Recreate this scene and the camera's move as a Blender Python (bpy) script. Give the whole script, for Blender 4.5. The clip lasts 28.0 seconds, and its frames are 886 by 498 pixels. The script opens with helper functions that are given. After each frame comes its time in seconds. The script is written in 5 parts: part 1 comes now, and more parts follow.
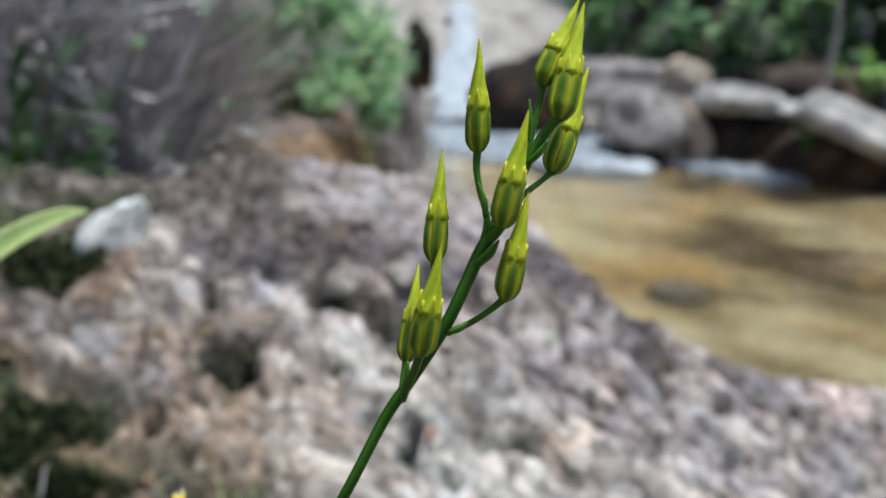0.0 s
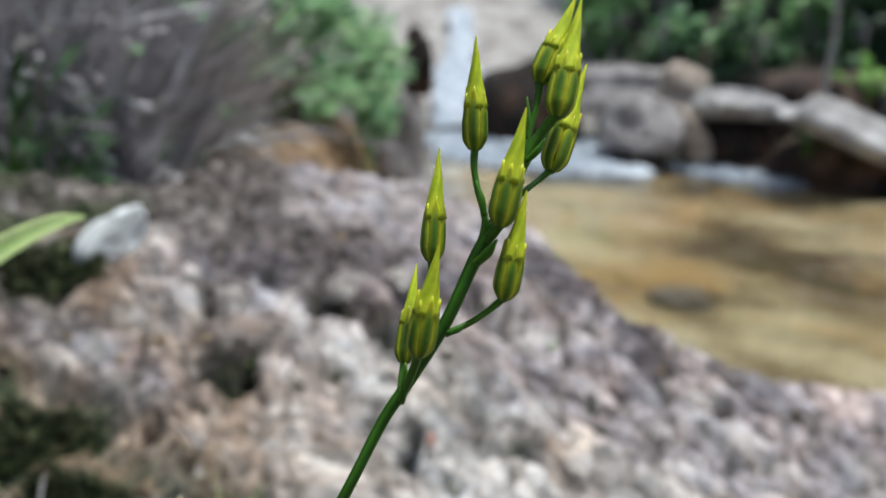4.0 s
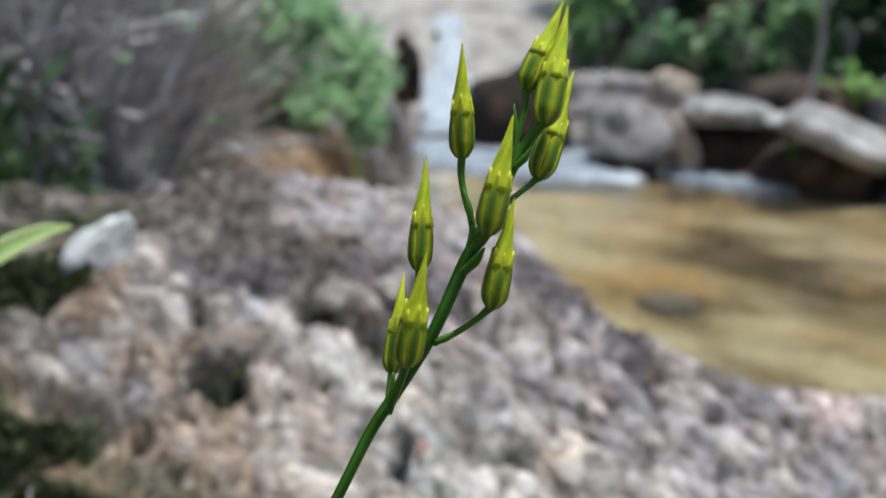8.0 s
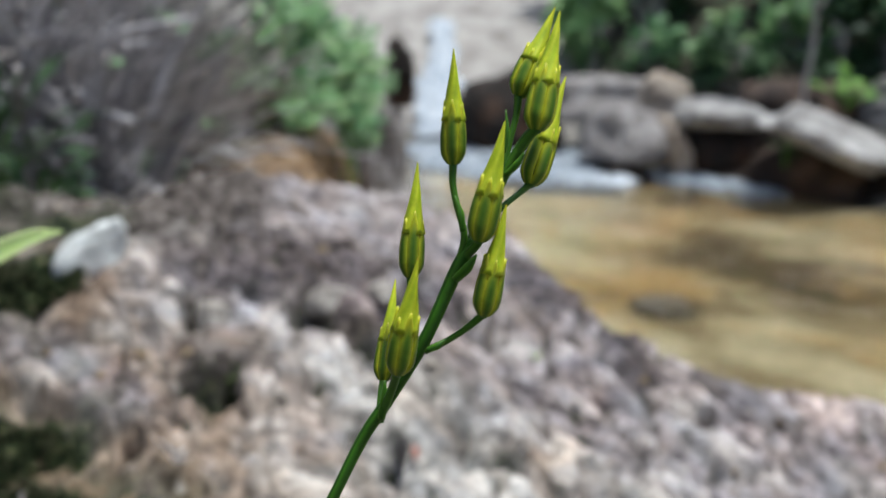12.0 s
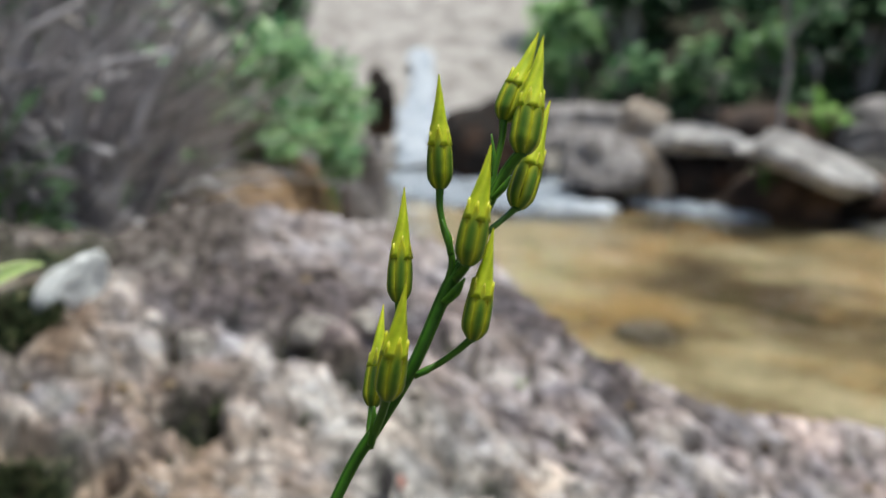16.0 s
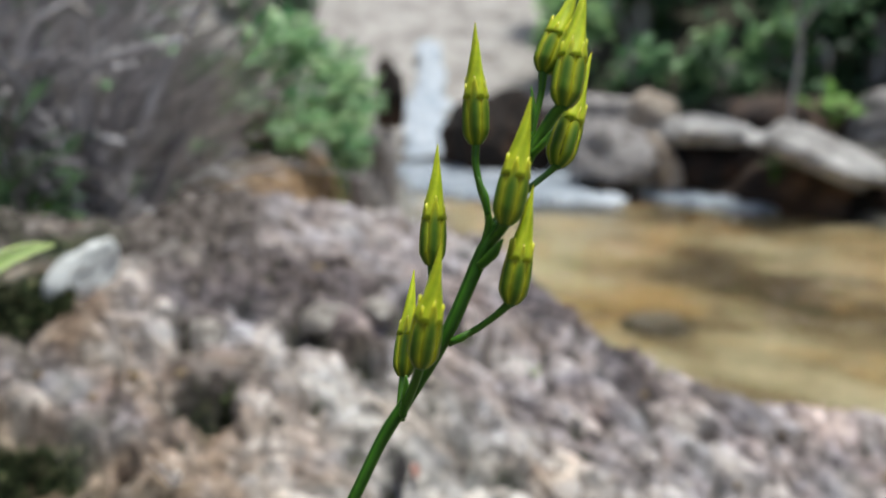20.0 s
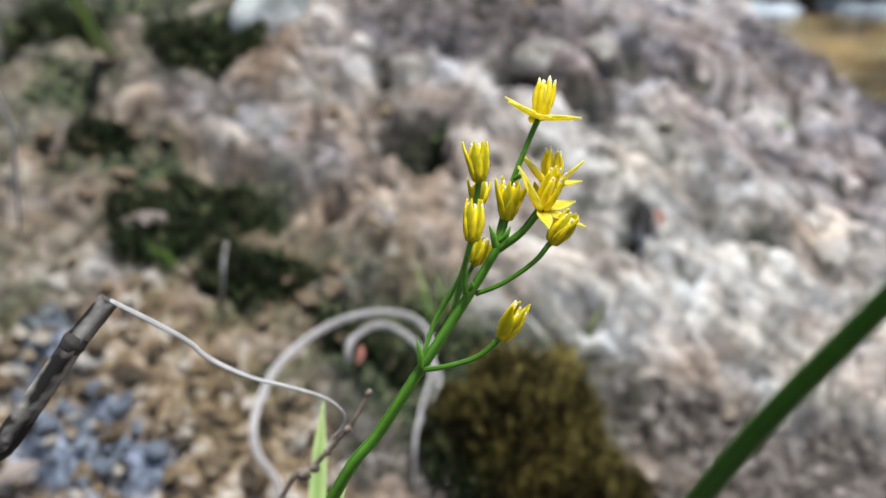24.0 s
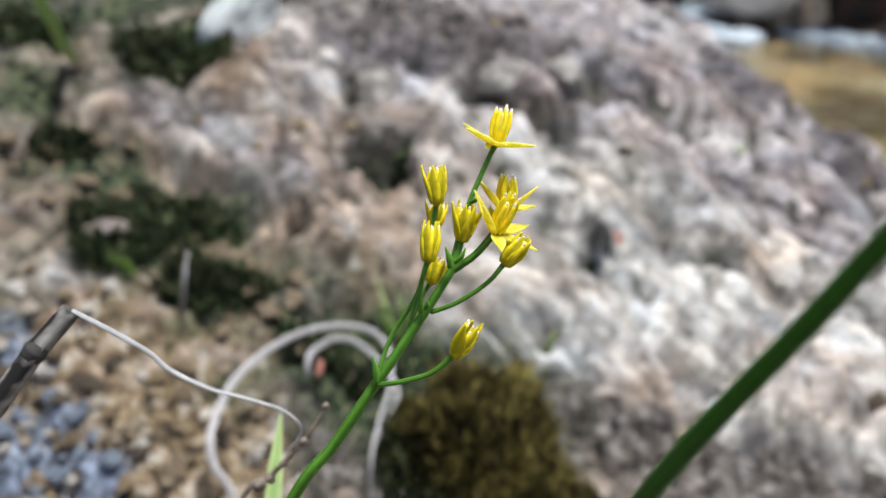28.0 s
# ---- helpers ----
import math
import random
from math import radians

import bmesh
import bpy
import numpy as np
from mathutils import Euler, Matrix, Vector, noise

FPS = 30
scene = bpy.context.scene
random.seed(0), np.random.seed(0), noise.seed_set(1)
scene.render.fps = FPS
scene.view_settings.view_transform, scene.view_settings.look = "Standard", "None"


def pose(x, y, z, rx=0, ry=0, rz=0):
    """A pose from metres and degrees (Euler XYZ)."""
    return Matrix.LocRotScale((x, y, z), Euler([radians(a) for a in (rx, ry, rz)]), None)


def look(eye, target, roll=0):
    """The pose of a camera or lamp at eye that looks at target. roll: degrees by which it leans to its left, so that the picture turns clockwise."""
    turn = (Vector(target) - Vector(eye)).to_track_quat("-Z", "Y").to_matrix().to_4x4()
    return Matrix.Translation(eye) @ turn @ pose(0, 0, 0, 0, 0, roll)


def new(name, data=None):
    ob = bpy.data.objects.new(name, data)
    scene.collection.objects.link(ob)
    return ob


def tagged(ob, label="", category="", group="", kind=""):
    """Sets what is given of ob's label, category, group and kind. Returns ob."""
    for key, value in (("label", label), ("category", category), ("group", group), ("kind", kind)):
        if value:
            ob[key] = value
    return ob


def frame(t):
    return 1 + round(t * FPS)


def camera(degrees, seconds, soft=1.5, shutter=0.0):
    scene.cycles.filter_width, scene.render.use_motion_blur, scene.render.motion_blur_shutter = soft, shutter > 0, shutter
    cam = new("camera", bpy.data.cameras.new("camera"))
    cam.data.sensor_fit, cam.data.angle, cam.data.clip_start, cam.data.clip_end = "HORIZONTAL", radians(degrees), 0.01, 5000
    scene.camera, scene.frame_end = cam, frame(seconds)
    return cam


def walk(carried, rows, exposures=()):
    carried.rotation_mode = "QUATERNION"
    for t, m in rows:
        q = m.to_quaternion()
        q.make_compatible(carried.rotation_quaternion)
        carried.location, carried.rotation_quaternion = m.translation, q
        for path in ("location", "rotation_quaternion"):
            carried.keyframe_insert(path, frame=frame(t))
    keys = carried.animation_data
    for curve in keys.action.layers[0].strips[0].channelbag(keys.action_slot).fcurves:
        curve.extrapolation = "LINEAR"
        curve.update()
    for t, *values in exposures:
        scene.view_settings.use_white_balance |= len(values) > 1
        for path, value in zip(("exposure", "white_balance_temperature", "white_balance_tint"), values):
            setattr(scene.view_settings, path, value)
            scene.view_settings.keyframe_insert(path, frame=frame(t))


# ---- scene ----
cam = camera(51.0, 28.0)
PATH = [
    (0, (0.01065, 0.02137, 0.46239), (0.00161, 0.98770, 0.20526), 2.128),
    (0.5, (0.01058, 0.02184, 0.46236), (0.00188, 0.98893, 0.20808), 2.128),
    (1, (0.01062, 0.02176, 0.46230), (0.00222, 0.98897, 0.20844), 2.036),
    (1.5, (0.01060, 0.02191, 0.46216), (0.00047, 0.98922, 0.20879), 2.021),
    (2, (0.01124, 0.02148, 0.46210), (-0.00003, 0.98893, 0.20932), 1.985),
    (2.5, (0.01089, 0.02202, 0.46198), (-0.00177, 0.98977, 0.21038), 1.908),
    (3, (0.01117, 0.02198, 0.46246), (-0.00077, 0.99019, 0.21264), 1.877),
    (3.5, (0.01075, 0.02230, 0.46184), (0.00046, 0.99040, 0.21149), 1.855),
    (5.5, (0.01179, 0.02238, 0.46098), (0.00518, 0.99092, 0.21219), 1.598),
    (6, (0.01173, 0.02313, 0.46093), (0.00508, 0.99183, 0.21277), 1.558),
    (6.5, (0.01125, 0.02299, 0.46097), (0.00612, 0.99230, 0.21520), 1.554),
    (7, (0.01106, 0.02305, 0.46171), (0.00714, 0.99246, 0.21630), 1.619),
    (7.5, (0.01054, 0.02361, 0.46110), (0.01018, 0.99382, 0.21883), 1.583),
    (8, (0.01119, 0.02307, 0.46127), (0.01258, 0.99337, 0.21938), 1.607),
    (8.5, (0.01143, 0.02313, 0.46136), (0.01275, 0.99334, 0.21911), 1.574),
    (9, (0.01056, 0.02360, 0.46122), (0.01388, 0.99359, 0.21812), 1.555),
    (9.5, (0.01076, 0.02346, 0.46159), (0.01595, 0.99377, 0.21976), 1.574),
    (10, (0.01063, 0.02344, 0.46144), (0.01689, 0.99391, 0.22028), 1.603),
    (10.5, (0.01090, 0.02355, 0.46161), (0.01780, 0.99416, 0.22105), 1.648),
    (11, (0.01086, 0.02390, 0.46168), (0.01773, 0.99443, 0.22078), 1.659),
    (11.5, (0.01096, 0.02413, 0.46149), (0.01838, 0.99501, 0.22205), 1.617),
    (12, (0.01138, 0.02389, 0.46155), (0.01982, 0.99494, 0.22281), 1.611),
    (12.5, (0.01219, 0.02338, 0.46225), (0.02087, 0.99456, 0.22406), 1.582),
    (15, (0.01119, 0.02236, 0.46189), (0.03930, 0.99980, 0.25254), 1.174),
    (15.5, (0.01139, 0.02331, 0.46136), (0.03784, 1.00091, 0.25255), 1.176),
    (16, (0.01079, 0.02364, 0.46106), (0.03768, 1.00140, 0.25302), 1.072),
    (16.5, (0.01086, 0.02394, 0.46118), (0.03748, 1.00164, 0.25287), 1.126),
    (17, (0.01088, 0.02436, 0.46067), (0.03714, 1.00224, 0.25318), 0.983),
    (17.5, (0.01072, 0.02446, 0.46046), (0.03659, 1.00236, 0.25299), 0.971),
    (18, (0.01041, 0.02541, 0.45966), (0.03413, 1.00309, 0.25088), 0.988),
    (18.5, (0.01047, 0.02519, 0.46014), (0.03440, 1.00315, 0.25273), 0.908),
    (19, (0.01057, 0.02500, 0.45980), (0.03546, 1.00304, 0.25291), 0.812),
    (19.5, (0.01105, 0.02554, 0.45958), (0.03400, 1.00339, 0.25154), 0.815),
    (20, (0.00811, 0.02848, 0.45653), (0.02638, 1.00475, 0.24076), 0.901),
    (20.5, (0.00940, 0.02817, 0.45716), (0.03395, 1.00547, 0.24674), 1.295),
    (22.5, (-0.01295, 0.05503, 0.43726), (-0.02016, 1.01991, 0.17467), 2.412),
    (22.9, (-0.02378, 0.06370, 0.42005), (-0.05213, 1.00815, 0.09263), 1.689),
    (23, (-0.02598, 0.06683, 0.41580), (-0.06185, 1.00681, 0.07647), 2.141),
    (23.5, (-0.03648, 0.07386, 0.39625), (-0.12814, 0.99360, 0.01457), 0.634),
    (24, (-0.03807, 0.07539, 0.39225), (-0.16221, 0.98849, 0.00388), -0.872),
    (24.5, (-0.03663, 0.07386, 0.39416), (-0.15230, 0.99221, 0.01566), 0.468),
    (25, (-0.03686, 0.07316, 0.39387), (-0.14723, 0.99346, 0.01855), 0.634),
    (25.5, (-0.03729, 0.07336, 0.39427), (-0.14416, 0.99580, 0.02322), 0.516),
    (26, (-0.03658, 0.07239, 0.39457), (-0.14130, 0.99803, 0.03093), 0.416),
    (26.5, (-0.03704, 0.07234, 0.39545), (-0.13971, 0.99756, 0.03018), 0.631),
    (27, (-0.03722, 0.07257, 0.39549), (-0.13313, 0.99712, 0.02672), 0.764),
    (27.5, (-0.03710, 0.07223, 0.39495), (-0.12453, 0.99522, 0.02020), 1.061),
    (28, (-0.03687, 0.07207, 0.39444), (-0.12285, 0.99543, 0.02025), 1.422),
]
walk(cam, [(t, look(eye, target, roll)) for t, eye, target, roll in PATH], [(0, 0.43, 6130, 5), (14.5, 0.43, 6180, 5), (15.5, 0.43, 6350, 5), (17, 0.42, 6560, 4), (20.5, 0.43, 6400, 5), (23, 0.43, 6450, 5), (23.9, 0.62, 6250, 5), (25, 0.65, 6200, 5), (28, 0.7, 6180, 5)])

# the phone's lens is wide open and stays set to about eleven centimetres
cam.data.dof.use_dof = True
cam.data.dof.focus_distance = 0.107
cam.data.dof.aperture_fstop = 22.0
cam.data.dof.aperture_blades = 0

random.seed(7)

# ---- light: bright, hazy daylight from high up, softened by the trees ----
world = bpy.data.worlds.new("sky")
scene.world = world
world.use_nodes = True
sky = world.node_tree.nodes.new("ShaderNodeTexSky")
sky.sky_type = 'NISHITA'
sky.sun_disc = False
sky.sun_elevation = radians(80)
sky.sun_rotation = radians(99)
sky.dust_density = 3.0
world.node_tree.nodes["Background"].inputs["Strength"].default_value = 0.10
world.node_tree.links.new(sky.outputs[0], world.node_tree.nodes["Background"].inputs["Color"])
sun_data = bpy.data.lights.new("sun", 'SUN')
sun_data.energy = 3.2
sun_data.angle = radians(9)
sun_data.color = (1.0, 0.98, 0.94)
sun = new("sun", sun_data)
sun.matrix_world = look((0.6, -0.1, 3.4), (0, 0, 0))


# ---- materials ----
def rgb(c):
    return (c[0], c[1], c[2], 1.0)


class Mat:
    """A node material built step by step."""

    def __init__(self, name, rough=0.6, spec=0.4):
        self.m = bpy.data.materials.new(name)
        self.m.use_nodes = True
        self.t = self.m.node_tree
        self.b = self.t.nodes["Principled BSDF"]
        self.b.inputs["Roughness"].default_value = rough
        self.b.inputs["Specular IOR Level"].default_value = spec
        self.co = None

    def node(self, kind, **kw):
        n = self.t.nodes.new(kind)
        for k, v in kw.items():
            n.inputs[k.replace("_", " ")].default_value = v
        return n

    def coords(self):
        if self.co is None:
            self.co = self.t.nodes.new("ShaderNodeTexCoord").outputs["Object"]
        return self.co

    def noise(self, scale, detail=4.0, rough=0.6, distortion=0.0):
        n = self.node("ShaderNodeTexNoise", Scale=scale, Detail=detail, Roughness=rough, Distortion=distortion)
        self.t.links.new(self.coords(), n.inputs["Vector"])
        return n.outputs["Fac"]

    def streaks(self, scale, turn, stretch):
        m = self.t.nodes.new("ShaderNodeMapping")
        m.vector_type = 'TEXTURE'
        m.inputs["Rotation"].default_value = (0.0, 0.0, turn)
        m.inputs["Scale"].default_value = (stretch, 1.0, 1.0)
        n = self.node("ShaderNodeTexNoise", Scale=scale, Detail=5.0, Roughness=0.62)
        self.t.links.new(self.coords(), m.inputs["Vector"])
        self.t.links.new(m.outputs["Vector"], n.inputs["Vector"])
        return n.outputs["Fac"]

    def ramp(self, fac, stops):
        r = self.t.nodes.new("ShaderNodeValToRGB")
        e = r.color_ramp.elements
        while len(e) < len(stops):
            e.new(0.5)
        for k, (p, c) in zip(e, stops):
            k.position = p
            k.color = rgb(c) if not isinstance(c, float) else (c, c, c, 1)
        self.t.links.new(fac, r.inputs["Fac"])
        return r.outputs["Color"]

    def mix(self, fac, a, b, mode='MIX'):
        n = self.t.nodes.new("ShaderNodeMix")
        n.data_type = 'RGBA'
        n.blend_type = mode
        for s, v in ((n.inputs[0], fac), (n.inputs[6], a), (n.inputs[7], b)):
            if isinstance(v, (int, float)):
                s.default_value = v if s == n.inputs[0] else (v, v, v, 1.0)
            elif isinstance(v, tuple):
                s.default_value = rgb(v)
            else:
                self.t.links.new(v, s)
        return n.outputs[2]

    def attr(self, name):
        n = self.t.nodes.new("ShaderNodeAttribute")
        n.attribute_name = name
        return n.outputs["Fac"]

    def island(self):
        return self.t.nodes.new("ShaderNodeNewGeometry").outputs["Random Per Island"]

    def colour(self, c):
        if isinstance(c, tuple):
            self.b.inputs["Base Color"].default_value = rgb(c)
        else:
            self.t.links.new(c, self.b.inputs["Base Color"])
        return self

    def bump(self, fac, strength=0.4, distance=0.002):
        n = self.node("ShaderNodeBump", Strength=strength, Distance=distance)
        self.t.links.new(fac, n.inputs["Height"])
        self.t.links.new(n.outputs["Normal"], self.b.inputs["Normal"])
        return self

    def leafy(self, weight=0.25, tint=(0.3, 0.5, 0.05)):
        self.b.inputs["Subsurface Weight"].default_value = weight
        self.b.inputs["Subsurface Radius"].default_value = (0.4, 0.6, 0.1)
        self.b.inputs["Subsurface Scale"].default_value = 0.002
        return self

    def translucent(self, share, col):
        """Lets light through thin leaves and petals."""
        tr = self.t.nodes.new("ShaderNodeBsdfTranslucent")
        self.t.links.new(col, tr.inputs["Color"])
        mx = self.t.nodes.new("ShaderNodeMixShader")
        mx.inputs[0].default_value = share
        out = self.t.nodes["Material Output"]
        self.t.links.new(self.b.outputs[0], mx.inputs[1])
        self.t.links.new(tr.outputs[0], mx.inputs[2])
        self.t.links.new(mx.outputs[0], out.inputs["Surface"])
        return self


# weathered rock of the outcrop: mauve grey, pale crust, tan and rust stains, moss in the hollows that also paints their
# shade
rock = Mat("outcrop_rock", 0.85, 0.25)
big = rock.noise(8.0, 4.0, 0.55, 0.4)
patch = rock.noise(20.0, 5.0, 0.6, 0.4)
mid = rock.streaks(44.0, -0.52, 1.3)
fine = rock.noise(130.0, 6.0, 0.7, 0.1)
grain = rock.noise(800.0, 3.0, 0.65)
beds = rock.streaks(120.0, -0.52, 4.0)
base = rock.ramp(mid, [(0.32, (0.10, 0.092, 0.09)), (0.44, (0.26, 0.243, 0.236)), (0.55, (0.39, 0.368, 0.355)), (0.68, (0.56, 0.54, 0.52))])
tan = rock.ramp(mid, [(0.32, (0.09, 0.062, 0.045)), (0.44, (0.25, 0.188, 0.142)), (0.55, (0.41, 0.33, 0.268)), (0.68, (0.54, 0.465, 0.395))])
crust = rock.ramp(mid, [(0.32, (0.27, 0.265, 0.256)), (0.44, (0.435, 0.43, 0.42)), (0.58, (0.535, 0.53, 0.522))])
lilac = rock.ramp(mid, [(0.32, (0.12, 0.103, 0.108)), (0.45, (0.28, 0.248, 0.254)), (0.56, (0.42, 0.383, 0.388)), (0.70, (0.56, 0.52, 0.53))])
col = rock.mix(rock.ramp(big, [(0.40, 0.0), (0.54, 0.9)]), base, tan)
col = rock.mix(rock.attr("brown"), col, tan)
col = rock.mix(rock.mix(rock.attr("pale"), 0.0, rock.ramp(patch, [(0.36, 0.25), (0.5, 0.95)]), 'MIX'), col, crust)
col = rock.mix(rock.attr("mauve"), col, lilac)
col = rock.mix(rock.ramp(patch, [(0.56, 0.0), (0.64, 0.45)]), col, crust)
blush = rock.noise(11.0, 4.0, 0.6, 0.8)
col = rock.mix(rock.ramp(blush, [(0.52, 0.0), (0.62, 0.35)]), col, rock.mix(1.0, col, (1.12, 0.90, 0.82), 'MULTIPLY'))
col = rock.mix(rock.ramp(rock.attr("varnish"), [(0.1, 0.0), (0.5, 0.85)]), col, rock.ramp(fine, [(0.38, (0.03, 0.026, 0.030)), (0.5, (0.08, 0.068, 0.075)), (0.64, (0.18, 0.157, 0.168))]))
col = rock.mix(1.0, col, rock.ramp(rock.attr("facet"), [(0.22, 0.44), (0.5, 1.0), (0.78, 1.34)]), 'MULTIPLY')
col = rock.mix(rock.ramp(rock.attr("seam"), [(0.3, 0.0), (0.8, 0.85)]), col, rock.ramp(fine, [(0.4, (0.03, 0.025, 0.022)), (0.6, (0.12, 0.10, 0.085))]))
col = rock.mix(0.5, col, rock.mix(1.0, col, rock.ramp(beds, [(0.36, 0.32), (0.46, 0.92), (0.62, 1.1)]), 'MULTIPLY'))
mottle = rock.noise(72.0, 6.0, 0.72, 0.35)
even = rock.noise(16.0, 3.0, 0.5, 0.3)
col = rock.mix(rock.mix(rock.ramp(rock.attr("mauve"), [(0.2, 0.0), (0.9, 0.5)]), rock.ramp(even, [(0.42, 0.95), (0.58, 0.4)]), 0.35), col, rock.mix(1.0, col, rock.ramp(mottle, [(0.36, 0.32), (0.45, 0.86), (0.52, 1.02), (0.62, 1.22)]), 'MULTIPLY'))
col = rock.mix(0.75, col, rock.mix(1.0, col, rock.ramp(fine, [(0.36, 0.34), (0.46, 0.92), (0.66, 1.16)]), 'MULTIPLY'))
hue = rock.noise(33.0, 5.0, 0.7, 0.6)
col = rock.mix(1.0, col, rock.ramp(hue, [(0.38, (0.96, 0.98, 1.03)), (0.5, (1.0, 0.96, 0.92)), (0.6, (1.04, 0.97, 0.90))]), 'MULTIPLY')
speck = rock.noise(150.0, 5.0, 0.75, 0.4)
col = rock.mix(rock.attr("ochre"), col, rock.ramp(rock.noise(95.0, 5.0, 0.7, 0.5), [(0.36, (0.018, 0.014, 0.012)), (0.44, (0.09, 0.062, 0.04)), (0.50, (0.22, 0.15, 0.08)), (0.56, (0.33, 0.265, 0.205)), (0.65, (0.62, 0.57, 0.52))]))
col = rock.mix(rock.ramp(rock.attr("slate"), [(0.25, 0.0), (0.7, 0.9)]), col, rock.ramp(speck, [(0.36, (0.015, 0.018, 0.026)), (0.46, (0.07, 0.085, 0.12)), (0.54, (0.18, 0.215, 0.30)), (0.65, (0.46, 0.51, 0.62))]))
mossy = rock.ramp(rock.noise(230.0, 5.0, 0.75), [(0.44, (0.004, 0.006, 0.004)), (0.50, (0.022, 0.034, 0.015)), (0.56, (0.065, 0.085, 0.036)), (0.62, (0.15, 0.13, 0.075)), (0.70, (0.36, 0.31, 0.235))])
col = rock.mix(rock.attr("litter"), col, rock.ramp(fine, [(0.38, (0.012, 0.010, 0.009)), (0.47, (0.055, 0.044, 0.038)), (0.56, (0.135, 0.113, 0.100)), (0.67, (0.32, 0.285, 0.27))]))
col = rock.mix(rock.attr("moss"), col, mossy)
col = rock.mix(0.4, col, rock.mix(1.0, col, rock.ramp(grain, [(0.3, 0.4), (0.7, 1.25)]), 'MULTIPLY'))
rock.colour(col).bump(rock.mix(0.5, beds, fine), 0.6, 0.004)
ROCK = rock.m


def stone_mat(name, dark, midc, pale, scale=20.0, rough=0.75, wet=0.0):
    m = Mat(name, rough, 0.4)
    n1, n2 = m.noise(scale, 5.0, 0.65, 0.5), m.noise(scale * 6, 4.0, 0.7)
    c = m.ramp(n1, [(0.3, dark), (0.5, midc), (0.7, pale)])
    c = m.mix(0.5, c, m.mix(1.0, c, m.ramp(n2, [(0.3, 0.5), (0.7, 1.35)]), 'MULTIPLY'))
    m.colour(c).bump(n2, 0.5, 0.3 / scale)
    return m.m


BOULDER_GREY = stone_mat("grey_boulder_stone", (0.10, 0.088, 0.084), (0.25, 0.228, 0.22), (0.46, 0.435, 0.425), 5.0)
BOULDER_PALE = stone_mat("pale_boulder_stone", (0.15, 0.136, 0.127), (0.35, 0.333, 0.32), (0.60, 0.585, 0.57), 4.0)
BOULDER_TAN = stone_mat("tan_boulder_stone", (0.24, 0.185, 0.14), (0.43, 0.36, 0.295), (0.62, 0.55, 0.47), 5.0)
# wet dark stone, whose black also serves as painted shade among the boulders
BOULDER_DARK = stone_mat("dark_wet_and_shade_stone", (0.006, 0.005, 0.004), (0.018, 0.012, 0.009), (0.09, 0.042, 0.02), 4.0, 0.9)
BOULDER_BROWN = stone_mat("brown_boulder_stone", (0.02, 0.013, 0.010), (0.075, 0.048, 0.034), (0.20, 0.13, 0.09), 5.0, 0.8)
BED_STONE = stone_mat("stream_bed_stone", (0.05, 0.04, 0.03), (0.12, 0.10, 0.083), (0.22, 0.19, 0.17), 9.0)
WHITE_STONE = stone_mat("whitish_quartz", (0.40, 0.415, 0.41), (0.70, 0.72, 0.71), (0.84, 0.85, 0.84), 60.0)
PEBBLE_GREY = stone_mat("blue_grey_pebble_stone", (0.04, 0.047, 0.062), (0.13, 0.15, 0.19), (0.36, 0.39, 0.46), 60.0)
PEBBLE_TAN = stone_mat("tan_pebble_stone", (0.035, 0.024, 0.014), (0.16, 0.112, 0.068), (0.40, 0.32, 0.23), 130.0)
PEBBLE_PALE = stone_mat("pale_pebble_stone", (0.18, 0.16, 0.14), (0.36, 0.325, 0.29), (0.56, 0.525, 0.48), 90.0)

soil = Mat("bank_soil", 0.95, 0.1)
s1, s2 = soil.noise(6.0, 6.0, 0.7, 0.15), soil.noise(34.0, 5.0, 0.72)
c = soil.ramp(s1, [(0.34, (0.025, 0.024, 0.021)), (0.48, (0.10, 0.095, 0.09)), (0.6, (0.20, 0.19, 0.182)), (0.75, (0.34, 0.325, 0.315))])
c = soil.mix(soil.ramp(s2, [(0.5, 0.0), (0.62, 0.8)]), c, (0.075, 0.07, 0.035))
bed = soil.ramp(soil.streaks(2.0, -0.42, 1.7), [(0.37, (0.06, 0.045, 0.026)), (0.45, (0.175, 0.14, 0.085)), (0.52, (0.285, 0.255, 0.175)), (0.64, (0.40, 0.345, 0.24))])
bed = soil.mix(soil.ramp(soil.noise(2.6, 4.0, 0.6, 0.6), [(0.50, 0.0), (0.64, 0.6)]), bed, (0.32, 0.205, 0.085))
c = soil.mix(soil.attr("shore"), c, soil.ramp(s2, [(0.36, (0.06, 0.035, 0.018)), (0.5, (0.24, 0.15, 0.08)), (0.64, (0.38, 0.28, 0.19))]))
# soil under the far bushes is coloured near black as their shade
c = soil.mix(soil.attr("painted_shade"), c, soil.ramp(s2, [(0.36, (0.012, 0.012, 0.010)), (0.52, (0.05, 0.05, 0.036)), (0.68, (0.13, 0.13, 0.09))]))
c = soil.mix(soil.attr("bed"), c, bed)
c = soil.mix(soil.attr("slab"), c, soil.ramp(s1, [(0.34, (0.22, 0.20, 0.185)), (0.5, (0.36, 0.335, 0.315)), (0.66, (0.47, 0.445, 0.42))]))
c = soil.mix(0.4, c, soil.mix(1.0, c, soil.ramp(s2, [(0.3, 0.5), (0.7, 1.4)]), 'MULTIPLY'))
soil.colour(c).bump(s2, 0.6, 0.03)
SOIL = soil.m

water = Mat("clear_water", 0.06, 0.5)
water.colour((0.93, 0.9, 0.78))
water.b.inputs["Transmission Weight"].default_value = 1.0
water.b.inputs["IOR"].default_value = 1.33
